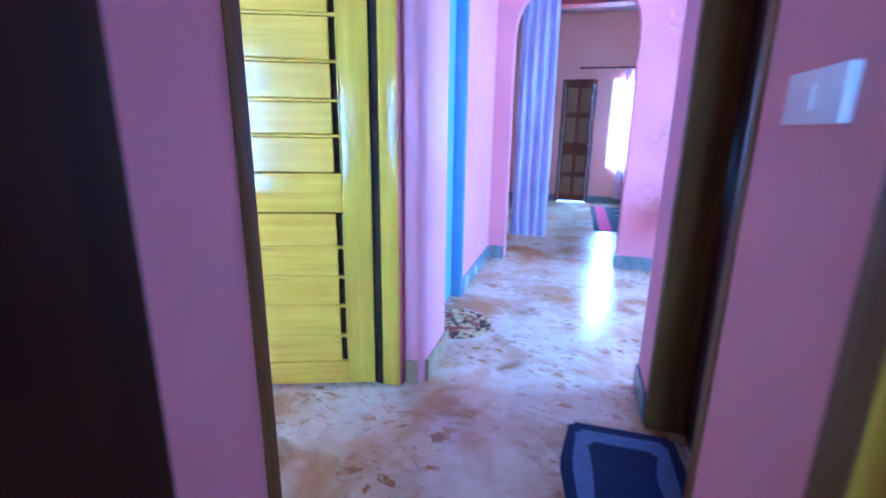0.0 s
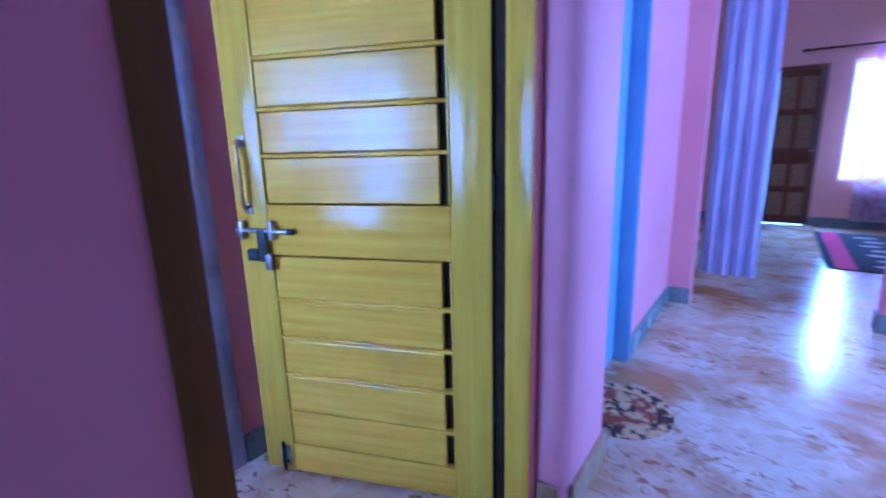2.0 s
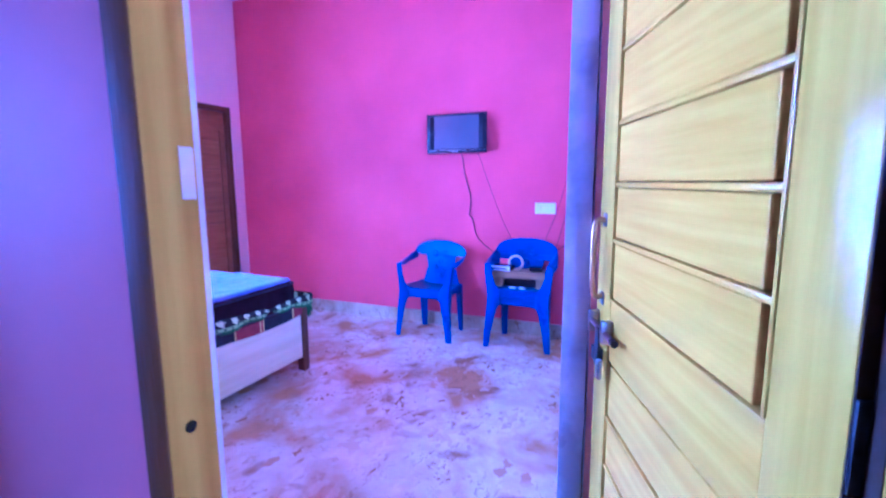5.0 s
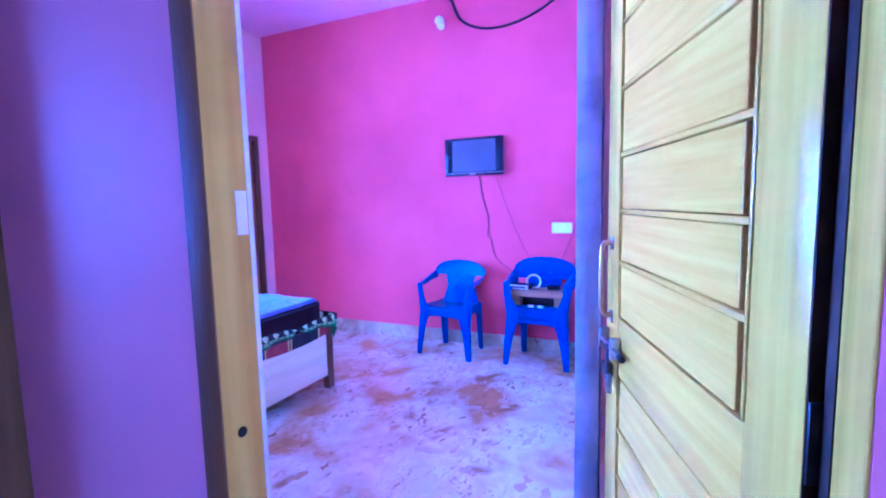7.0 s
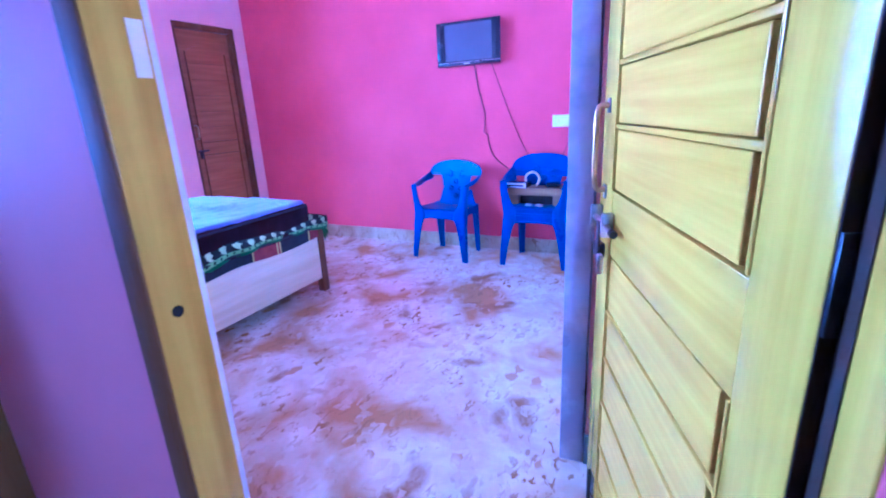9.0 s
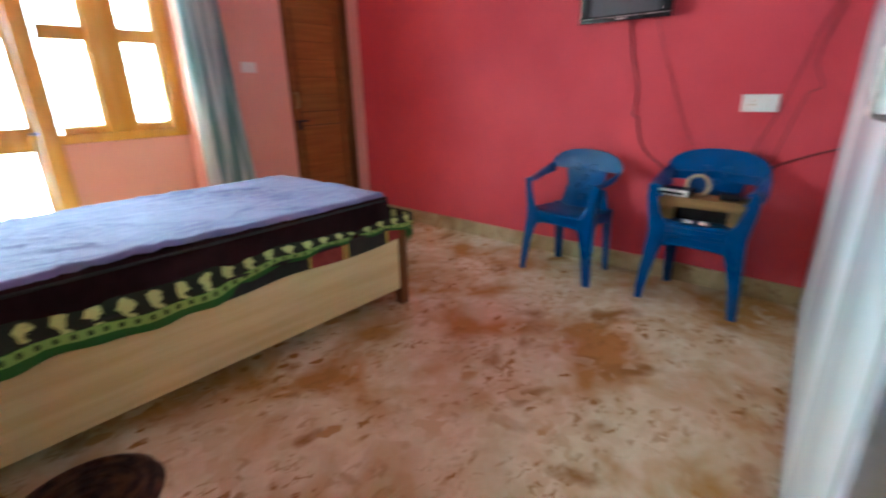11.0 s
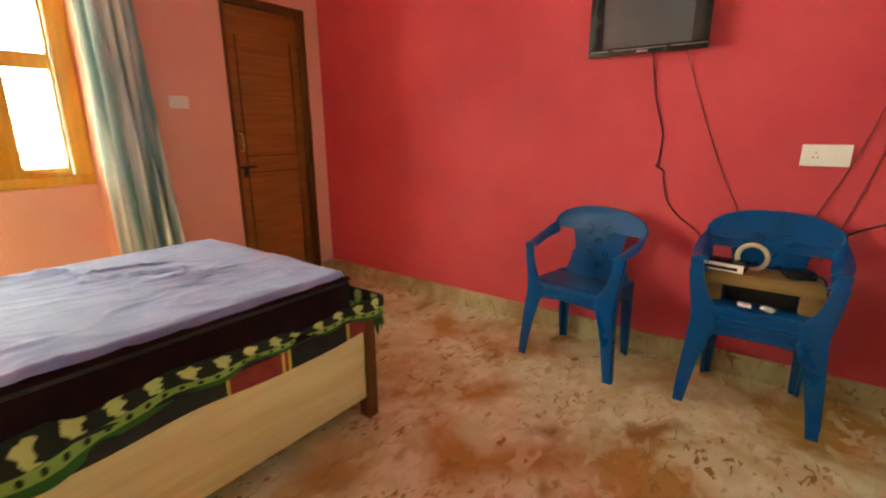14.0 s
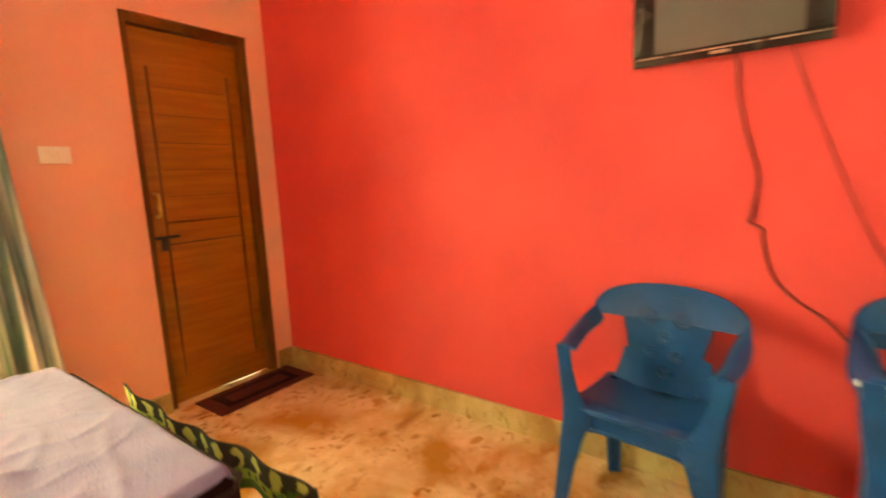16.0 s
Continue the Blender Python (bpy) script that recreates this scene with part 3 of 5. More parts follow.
# ---------------------------------------------------------------- bedroom doorway
def door_frame(name, x_out, x_in, y0, y1, w, top, face, reveal, label, side=1):
    """Timber frame in a wall along y: brown outer face, varnished reveal with a rebate."""
    t = setting(name, boxes([(min(x_in, x_out), max(x_in, x_out), y0, y0 + w, 0, top)], 0.003), reveal, label, "door frame")
    part("jamb", boxes([(min(x_in, x_out), max(x_in, x_out), y1 - w, y1, 0, top)], 0.003), reveal, t)
    part("head", boxes([(min(x_in, x_out), max(x_in, x_out), y0 + w, y1 - w, top - w, top)], 0.003), reveal, t)
    xf = sorted((x_out, x_out + side * 0.004))
    for a, b, z0, z1 in ((y0, y0 + w, 0, top), (y1 - w, y1, 0, top), (y0 + w, y1 - w, top - w, top)):
        part("frame_face", boxes([(*xf, a, b, z0, z1)], 0.001), face, t, "unvarnished brown frame face")
    return t


fr = door_frame("door_frame_1", XC, 0.012, J0, J1, 0.053, 2.12, BWOOD, YWOOD_V, "varnished yellow wooden door frame with brown edge")
part("keyhole", cyl(bmesh.new(), (0.062, J0 + 0.0535, 0.890), 0.010, 0.004, 16, "Y"), BLACKP, fr, "dark bolt hole")
# Thin dark strip on the jamb paints the shade between leaf and frame.
part("gap_shade", boxes([(0.013, 0.046, J1 - 0.055, J1 - 0.0535, 0, 2.06)]), GAP_DARK, fr)
part("label_patch", boxes([(0.018, 0.042, J0 + 0.053, J0 + 0.0545, 1.255, 1.335)]), WPLAST, fr, "torn white paper patch on the frame")
setting("trim_doorway", boxes([(0.0, 0.012, J0, J0 + 0.05, 0, 2.12)]), WHITE, "white plastered edge beside the frame", "trim")


def plank_door(at, rz):
    """Open door leaf with horizontal boards between stiles. Own axes: hinge at 0, leaf along -x, seen face at y = 0."""
    t = thing("door", at, rz, "varnished yellow wooden door with horizontal boards, standing open", "door")
    xl, xr, x0, top = -0.722, -0.120, -0.838, 2.04
    part("stile", boxes([(xr, 0, 0, 0.038, 0.012, top)], 0.004), YWOOD_V, t, here=True)
    part("stile", boxes([(x0, xl, 0, 0.038, 0.012, top)], 0.004), YWOOD_V, t, here=True)
    for z0, z1 in ((0.012, 0.121), (0.818, 0.982), (1.915, top)):
        part("rail", boxes([(xl, xr, 0.001, 0.037, z0, z1)], 0.003), YWOOD, t, here=True)
    # Backing coloured near-black, so the gaps between boards look deep in shade.
    part("backing", boxes([(xl, xr, 0.026, 0.036, 0.120, 1.915)]), GAP_DARK, t, here=True)
    lower = (0.125, 0.252, 0.396, 0.532, 0.668, 0.815)
    upper = (0.986, 1.136, 1.274, 1.421, 1.590, 1.755, 1.911)
    for rows in (lower, upper):
        for a, b in zip(rows, rows[1:]):
            part("board", boxes([(xl + 0.004, xr - 0.030, 0.003, 0.026, a + (0.0045 if a != rows[0] else 0.0), b - (0.0105 if b != rows[-1] else 0.003))], 0.004), YWOOD, t, here=True, smooth=0)
            if b != rows[-1]:
                part("slat", boxes([(xl, xr - 0.002, -0.001, 0.024, b - 0.009, b + 0.003)], 0.003), YWOOD, t, here=True)
        part("bead", boxes([(xr - 0.004, xr + 0.004, -0.003, 0.01, rows[0], rows[-1])], 0.002), YWOOD_V, t, here=True)
        part("bead", boxes([(xl - 0.006, xl + 0.003, -0.003, 0.01, rows[0], rows[-1])], 0.002), YWOOD_V, t, here=True)
    hd = part("handle", tube(bmesh.new(), smooth_path([(-0.788, 0, 0.975), (-0.788, -0.026, 0.983), (-0.788, -0.030, 1.08), (-0.788, -0.026, 1.172), (-0.788, 0, 1.18)], 5), 0.007, 10), BRASS, t, "worn steel pull handle", True)
    for z in (0.965, 1.175):
        part("plate", boxes([(-0.801, -0.775, -0.003, 0.001, z - 0.012, z + 0.022)], 0.001), STEEL, hd, here=True)
    bolt = part("bolt", tube(bmesh.new(), [(-0.828, -0.018, 0.902), (-0.636, -0.018, 0.898)], 0.0075, 10), STEEL, t, "steel sliding bolt with hasp", True)
    part("knob", cyl(bmesh.new(), (-0.634, -0.018, 0.898), 0.009, 0.02, 12, "X"), IRON, bolt, here=True)
    for x in (-0.812, -0.702):
        part("staple", boxes([(x - 0.008, x + 0.008, -0.028, 0, 0.872, 0.932)], 0.004), STEEL, bolt, here=True)
    part("hasp", boxes([(-0.752, -0.722, -0.028, -0.022, 0.800, 0.905)], 0.003), IRON, bolt, here=True)
    part("hasp_end", boxes([(-0.730, -0.708, -0.03, -0.016, 0.772, 0.825)], 0.005), STEEL, bolt, here=True)
    part("lock", boxes([(-0.800, -0.760, -0.022, 0, 0.800, 0.838)], 0.004), IRON, t, "dark iron lock bracket", True)
    tb = part("tower_bolt", tube(bmesh.new(), [(-0.755, -0.012, 0.02), (-0.755, -0.012, 0.13)], 0.006, 8), IRON, t, "small dark tower bolt", True)
    part("plate", boxes([(-0.773, -0.737, -0.006, 0, 0.03, 0.11)], 0.002), STEEL, tb, here=True)
    # Dark sheet over the hinge edge stands for shade in the hinge gap.
    part("edge_shade", boxes([(0.0005, 0.0025, 0.001, 0.038, 0.012, top)]), GAP_DARK, t, "hinge edge darkened for the shaded gap", True)
    for z in (0.35, 1.02, 1.75):
        part("hinge", boxes([(-0.002, 0.006, 0.002, 0.036, z - 0.05, z + 0.05)], 0.001), IRON, t, "dark iron butt hinge", True)
    return t


part("jamb_lip", boxes([(0.047, 0.128, J1 - 0.054, J1 - 0.002, 0, 2.12)], 0.003), YWOOD_V, fr)
# Dark red strip stands in for the shaded recess between frame and pilaster.
part("recess_shade", boxes([(0.128, 0.131, J1 - 0.050, J1 - 0.002, 0, 2.12)]), BEAM, fr)
plank_door((0.014, 2.788, 0), 20.0)

# ---------------------------------------------------------------- wardrobe
wd = thing("wardrobe", (-2.0, 2.65, 0), 0, "white laminate fitted wardrobe reaching the ceiling", "wardrobe")
part("carcass", boxes([(XW + 0.005, -0.94, 2.422, YN - 0.005, 0.03, H - 0.01)]), WHITE, wd)
part("end_panel", boxes([(-0.935, -0.872, 2.399, 2.475, 0, H - 0.005)], 0.002), GREYSTONE, wd, "grey veined marble end strip")
part("plinth", boxes([(XW + 0.005, -0.94, 2.412, 2.422, 0, 0.05)]), DWOOD, wd)
for k, (a, b) in enumerate(((XW + 0.01, -2.42), (-2.414, -1.53), (-1.524, -0.975))):
    for z0, z1 in ((0.035, 2.10), (2.108, H - 0.02)):
        dr = part("door", boxes([(a, b, 2.402, 2.421, z0, z1)], 0.002), WHITE, wd)
        if z0 < 1 and k:
            x = a + 0.05 if k == 2 else b - 0.05
            h = part("handle", tube(bmesh.new(), [(x, 2.402, 1.10), (x, 2.370, 1.105), (x, 2.370, 1.235), (x, 2.402, 1.24)], 0.006, 8), STEEL, dr, "slim steel bar handle")
part("edge_strip", boxes([(-0.972, -0.938, 2.400, 2.421, 0.0, H - 0.02)], 0.001), WHITE, wd)

# the wardrobe stands a little out of square with the room
wd.rotation_euler.z += radians(2.7)
wd.location.y -= 0.055

# ---------------------------------------------------------------- washroom door
wr = thing("washroom_door", ((B0 + B1) / 2, YS - 0.05, 0), 0, "closed red-brown panelled door in a brown frame", "door")
for a, b, z0, z1 in ((B0, B0 + 0.05, 0, BH), (B1 - 0.035, B1, 0, BH), (B0 + 0.05, B1 - 0.035, BH - 0.05, BH)):
    part("frame", boxes([(a, b, YS - 0.11, YS - 0.012, z0, z1)], 0.004), FWOOD, wr)
part("leaf", boxes([(B0 + 0.052, B1 - 0.037, YS - 0.085, YS - 0.052, 0.008, BH - 0.052)], 0.003), RWOOD, wr)
LX0, LX1 = B0 + 0.13, B1 - 0.12


def arched_panel(z0, z1, rise):
    """Raised panel whose head is a shallow arch."""
    n = 14
    pts = [(LX0, z0), (LX1, z0)] + [(LX1 + (LX0 - LX1) * i / n, z1 + rise * math.sin(math.pi * i / n)) for i in range(n + 1)]
    m = bmesh.new()
    fr_, bk = [m.verts.new((x, YS - 0.046, z)) for x, z in pts], [m.verts.new((x, YS - 0.054, z)) for x, z in pts]
    m.faces.new(fr_)
    for i in range(len(pts)):
        j = (i + 1) % len(pts)
        m.faces.new((fr_[i], fr_[j], bk[j], bk[i]))
    return m


part("panel", arched_panel(1.02, 1.80, 0.07), RWOOD, wr)
part("panel", arched_panel(0.16, 0.88, 0.0), RWOOD, wr)
for i in range(5):
    z = 1.14 + i * 0.14
    part("groove", boxes([(LX0 + 0.02, LX1 - 0.02, YS - 0.047, YS - 0.0445, z, z + 0.004)], 0.001), FWOOD, wr)
for z0, z1, a, b in ((0.885, 0.893, LX0, LX1), (1.0, 1.008, LX0, LX1)):
    part("moulding", boxes([(a - 0.01, b + 0.01, YS - 0.052, YS - 0.040, z0, z1)], 0.002), FWOOD, wr)
for x in (LX0 - 0.012, LX1 + 0.004):
    part("moulding", boxes([(x, x + 0.008, YS - 0.052, YS - 0.040, 0.15, 1.80)], 0.002), FWOOD, wr)
xh = B1 - 0.075
part("handle", tube(bmesh.new(), smooth_path([(xh, YS - 0.05, 1.04), (xh, YS - 0.015, 1.05), (xh, YS - 0.012, 1.10), (xh, YS - 0.015, 1.15), (xh, YS - 0.05, 1.16)], 4), 0.008, 8), BRASS, wr, "brass pull handle")
part("bolt", tube(bmesh.new(), [(xh - 0.09, YS - 0.035, 0.93), (xh + 0.05, YS - 0.035, 0.93)], 0.008, 8), IRON, wr, "dark iron sliding bolt")
part("hasp", boxes([(xh - 0.03, xh, YS - 0.05, YS - 0.03, 0.86, 0.935)], 0.003), IRON, wr)

# ---------------------------------------------------------------- window and balcony door
YW = YS - 0.185


def casement_bars(t, xs, zs, w, d, material, name):
    """Bars of a glazed leaf: uprights at xs, cross bars at zs."""
    for x in xs[1:-1]:
        part(name, boxes([(x - 0.015, x + 0.015, YW - d, YW + d, zs[0], zs[-1])], 0.002), material, t)
    for z in zs[1:-1]:
        part(name, boxes([(xs[0], xs[-1], YW - d * 0.9, YW + d * 0.9, z - 0.015, z + 0.015)], 0.002), material, t)


w1 = setting("window_1", boxes([(W0 + 0.002, -0.905, YW - 0.04, YW + 0.035, 0.888, 0.945)], 0.004), OWOOD, "orange varnished wooden window with two casements", "window")
part("window_frame", boxes([(W0 + 0.002, W0 + 0.095, YW - 0.04, YW + 0.035, 0.945, WH)], 0.004), OWOOD, w1)
part("window_frame", boxes([(W0 + 0.095, -0.92, YW - 0.04, YW + 0.035, WH - 0.06, WH)], 0.004), OWOOD, w1)
part("mullion", boxes([(-1.335, -1.165, YW - 0.045, YW + 0.04, 0.945, WH - 0.06)], 0.004), OWOOD, w1)
for a, b in ((W0 + 0.10, -1.335), (-1.165, -0.925)):
    cs = part("casement", boxes([(a, a + 0.018, YW - 0.02, YW + 0.02, 0.945, WH - 0.06)], 0.003), OWOOD, w1)
    part("rail", boxes([(a + 0.018, b, YW - 0.02, YW + 0.02, 0.945, 0.988)], 0.003), OWOOD, cs)
    part("rail", boxes([(a + 0.018, b, YW - 0.02, YW + 0.02, 1.495, 1.575)], 0.003), OWOOD, cs)
    part("stile", boxes([(b - 0.022, b, YW - 0.02, YW + 0.02, 0.988, WH - 0.06)], 0.003), OWOOD, cs)
    pane = part("pane", boxes([(a + 0.018, b - 0.022, YW - 0.003, YW + 0.001, 0.988, WH - 0.06)]), GLASS, cs)
    pane.visible_shadow = False
for i in range(15):
    z = 0.99 + i * 0.075
    part("grille_bar", tube(bmesh.new(), [(W0 + 0.09, YW - 0.055, z), (-0.93, YW - 0.055, z)], 0.005, 6), IRON, w1)

bd = setting("door_balcony", boxes([(-0.905, -0.805, YW - 0.045, YW + 0.045, 0, WH)], 0.004), OWOOD, "orange varnished glazed balcony door", "door")
part("jamb", boxes([(-0.165, W1, YW - 0.045, YW + 0.045, 0, WH)], 0.004), OWOOD, bd)
part("head", boxes([(-0.805, -0.165, YW - 0.045, YW + 0.045, WH - 0.06, WH)], 0.004), OWOOD, bd)
part("stile", boxes([(-0.802, -0.757, YW - 0.02, YW + 0.022, 0.01, WH - 0.065)], 0.003), OWOOD, bd)
part("stile", boxes([(-0.212, -0.168, YW - 0.02, YW + 0.022, 0.01, WH - 0.065)], 0.003), OWOOD, bd)
for z0, z1 in ((0.01, 0.12), (0.858, 0.998), (WH - 0.13, WH - 0.065)):
    part("rail", boxes([(-0.757, -0.212, YW - 0.02, YW + 0.022, z0, z1)], 0.003), OWOOD, bd)
casement_bars(bd, (-0.757, -0.445, -0.212), (0.998, 1.50, 1.95, WH - 0.13), 0.02, 0.012, OWOOD, "glazing_bar")
casement_bars(bd, (-0.757, -0.445, -0.212), (0.12, 0.46, 0.858), 0.02, 0.012, OWOOD, "glazing_bar")
for z0, z1 in ((0.12, 0.858), (0.998, WH - 0.13)):
    pane = part("pane", boxes([(-0.757, -0.212, YW - 0.004, YW, z0, z1)]), GLASS, bd)
    pane.visible_shadow = False
part("handle", boxes([(-0.80, -0.76, YW + 0.022, YW + 0.05, 0.955, 0.97)], 0.004), STEEL, bd, "small steel door handle")


def drape(name, x0, x1, y, z0, z1, folds, amp, material, label, lean=0.0, spread=0.0, axis="x", group=""):
    """A hanging curtain with deep uneven folds."""
    rng = random.Random(len(label))
    ph = [rng.uniform(-0.5, 0.5) for _ in range(folds + 2)]

    def f(s, t):
        z = z1 + (z0 - z1) * t
        w = (x1 - x0) * (1 + spread * t)
        u = (x0 + x1) / 2 + (s - 0.5) * w + lean * t
        k = s * folds
        a = amp * (0.55 + 0.45 * t) * math.sin(2 * math.pi * k + ph[int(k)] * 0.8 + 0.5 * math.sin(3 * t + int(k)))
        v = y + a + 0.012 * math.sin(9 * t + 5 * s)
        return (u, v, z) if axis == "x" else (v, u, z)
    m = thicken(grid(f, folds * 10, 24), 0.003)
    return m


def curtain(name, label, m, material, at, rod=None):
    t = thing(name, at, 0, label, "curtain")
    part("cloth", m, material, t, smooth=80)
    if rod:
        rd = part("rod", tube(bmesh.new(), rod, 0.011, 10), DWOOD, t, "slim dark curtain rod")
        for e in (rod[0], rod[-1]):
            m2 = bmesh.new()
            bmesh.ops.create_uvsphere(m2, u_segments=12, v_segments=8, radius=0.02, matrix=Matrix.Translation(e))
            part("finial", m2, DWOOD, rd)
    return t


YC = YS + 0.075
curtain("curtain", "teal and grey curtain gathered beside the window", drape("c", -1.87, -1.63, YC, 0.02, 2.28, 5, 0.036, TEAL, "teal", lean=-0.09, spread=0.55), TEAL, (-1.8, YC, 0), [(-2.05, YC, 2.30), (0.0 - 0.02, YC, 2.30)])
curtain("curtain", "dark teal curtain gathered beside the balcony door", drape("c", -0.19, -0.03, YC, 0.02, 2.28, 5, 0.024, TEALD, "dark", lean=0.0, spread=0.15), TEALD, (-0.1, YC, 0))

# ---------------------------------------------------------------- bed
BX0, BX1, BY0, BY1 = -1.94, -0.05, -0.43, 0.55
bed = thing("bed", ((BX0 + BX1) / 2, (BY0 + BY1) / 2, 0), 0, "low wooden single bed with pale laminate side panels and dark posts", "bed")
part("side_panel", boxes([(BX0 + 0.05, BX1 - 0.05, BY1 - 0.035, BY1 - 0.012, 0.10, 0.418)], 0.002), CREAMWOOD, bed, "pale beech laminate panel")
part("side_panel", boxes([(BX0 + 0.05, BX1 - 0.05, BY0 + 0.012, BY0 + 0.035, 0.10, 0.418)], 0.002), CREAMWOOD, bed)
part("end_panel", boxes([(BX0 + 0.01, BX0 + 0.03, BY0 + 0.05, BY1 - 0.05, 0.10, 0.418)], 0.002), RWOOD, bed)
part("end_panel", boxes([(BX1 - 0.03, BX1 - 0.01, BY0 + 0.05, BY1 - 0.05, 0.10, 0.418)], 0.002), RWOOD, bed)
for x in (BX0, BX1 - 0.055):
    for y in (BY0, BY1 - 0.055):
        part("post", boxes([(x, x + 0.055, y, y + 0.055, 0, 0.455)], 0.004), DWOOD if x > -1 else FWOOD, bed)
part("deck", boxes([(BX0 + 0.03, BX1 - 0.03, BY0 + 0.035, BY1 - 0.035, 0.37, 0.448)]), RWOOD, bed)


def cushion(x0, x1, y0, y1, z0, z1, r, seed, amp):
    """A soft slab with rounded, slightly uneven edges."""
    m = boxes([(x0, x1, y0, y1, z0, z1)])
    bmesh.ops.subdivide_edges(m, edges=m.edges[:], cuts=14, use_grid_fill=True)
    for v in m.verts:
        p = v.co
        c = Vector((min(max(p.x, x0 + r), x1 - r), min(max(p.y, y0 + r), y1 - r), min(max(p.z, z0 + r), z1 - r)))
        d = p - c
        if d.length > 1e-6:
            p = c + d.normalized() * r
        n_ = noise.noise(Vector((p.x * 3 + seed, p.y * 3, p.z * 6))) * amp
        v.co = p + Vector((n_ * 0.5, n_ * 0.5, n_))
    return m


mt = thing("mattress", ((BX0 + BX1) / 2 + 0.05, (BY0 + BY1) / 2, 0.452), 0, "thick mattress in a dark maroon cover", "mattress")
part("cover", cushion(BX0 + 0.115, BX1 + 0.035, BY0 + 0.02, BY1 + 0.012, 0.452, 0.652, 0.035, 3, 0.010), MAROON, mt, smooth=80)


for z_ in (0.478, 0.636):
    xa, xb, ya, yb = BX0 + 0.113, BX1 + 0.037, BY0 + 0.018, BY1 + 0.014
    loop = [(xa + 0.03, ya, z_), (xb - 0.03, ya, z_), (xb, ya + 0.03, z_), (xb, yb - 0.03, z_), (xb - 0.03, yb, z_), (xa + 0.03, yb, z_), (xa, yb - 0.03, z_), (xa, ya + 0.03, z_), (xa + 0.03, ya, z_)]
    part("piping", tube(bmesh.new(), loop, 0.006, 6, cap=False), BLACKCLOTH, mt, "black corded seam", smooth=60)


def sheet_sheet():
    x0, x1, y0, y1 = BX0 + 0.125, BX1 + 0.04, BY0 + 0.0, BY1 - 0.012

    def f(s, t):
        x, y = x0 + (x1 - x0) * s, y0 + (y1 - y0) * t
        q = Vector((x * 2.2, y * 3.2, 1.3))
        crease = 0.0
        for k, (cx, cy) in enumerate(((3.0, 5.0), (5.5, 2.0), (2.0, 8.0), (7.5, 7.0))):
            n_ = noise.noise(Vector((x * cx + y * 2.0 * (-1) ** k, y * cy + x * 1.2, 4.0 + 7 * k)))
            gate = max(0.0, 0.35 + noise.noise(Vector((x * 2.5, y * 2.5, 30.0 + 5 * k))))
            crease += (0.014, 0.012, 0.010, 0.007)[k] * gate * max(0.0, 1 - abs(n_) * 9) ** 1.5
        w = 0.006 * noise.noise(q) + crease
        z = 0.668 + w
        edge = min(t, 1 - t) * (y1 - y0)
        ex = min(s, 1 - s) * (x1 - x0)
        z -= 0.020 * max(0, 1 - edge / 0.02) ** 2 + 0.020 * max(0, 1 - ex / 0.02) ** 2
        y += 0.012 * noise.noise(Vector((x * 9, 2.0, 0))) * (1 if t > 0.95 else 0)
        return (x, y, z)
    return thicken(grid(f, 210, 120), 0.004)


sh = thing("bedsheet", (BX0 + 0.9, BY0 + 0.5, 0.66), 0, "crumpled pale lilac bedsheet over the mattress", "bedsheet")
part("cloth", sheet_sheet(), SHEET, sh, smooth=80)


def border_sheet():
    """Runner that droops under the mattress along the bed's long side; it hangs lower towards the wall end."""
    def f(s, t):
        x = BX1 + 0.045 + (BX0 - 0.03 - BX1 - 0.045) * s
        top = 0.548 + 0.010 * math.sin(14 * s) - 0.02 * max(0, s - 0.75) * 4
        k = min(1, max(0, (s - 0.38) / 0.25))
        hem = 0.392 + 0.075 * k * k * (3 - 2 * k) + 0.008 * math.sin(11 * s) + 0.006 * math.sin(37 * s)
        z = hem + (top - hem) * t
        y = BY1 + 0.006 + 0.012 * math.sin(60 * s + 2 * t) * (1 - t) + 0.008 * math.sin(21 * s) + 0.018 * t * (1 - t) * 4 * 0.6
        return (x, y + 0.008, z)
    return thicken(grid(f, 200, 10, (17.0, 1.0)), 0.003)


rn = thing("bed_runner", (BX0 + 0.9, BY1 + 0.01, 0.3), 0, "green and black floral bed runner drooping over the bed side", "bed runner")
part("cloth", border_sheet(), LACE, rn, smooth=80)


def corner_tassel():
    m = bmesh.new()
    rng = random.Random(5)
    for k in range(26):
        x, y = BX0 - 0.035 + rng.uniform(-0.012, 0.05), BY1 + 0.01 - rng.uniform(0, 0.09)
        z = 0.50 - rng.uniform(0, 0.02)
        l = rng.uniform(0.07, 0.13)
        tube(m, [(x, y, z), (x - 0.008 + rng.uniform(-0.01, 0.01), y + rng.uniform(-0.006, 0.012), z - l * 0.5), (x - 0.012 + rng.uniform(-0.012, 0.012), y + rng.uniform(-0.008, 0.012), z - l)], [0.007, 0.008, 0.003], 5)
    return m




def end_sheet():
    def f(s, t):
        y = BY1 + 0.012 + (BY0 - BY1) * s
        hem = 0.40 + 0.02 * math.sin(9 * s) + 0.008 * math.sin(31 * s)
        z = hem + (0.535 + 0.01 * math.sin(8 * s) - hem) * t
        return (BX0 - 0.022 - 0.02 * (1 - t) - 0.008 * math.sin(26 * s + t), y, z)
    return thicken(grid(f, 90, 8, (9.0, 1.0)), 0.003)


def corner_drape():
    def f(s, t):
        x = BX1 + 0.05 - 0.13 * s
        return (x, BY1 + 0.016 + 0.010 * math.sin(9 * s + 3 * t) + 0.008 * t, 0.50 - (0.36 + 0.03 * math.sin(5 * s)) * t)
    return thicken(grid(f, 12, 14), 0.003)


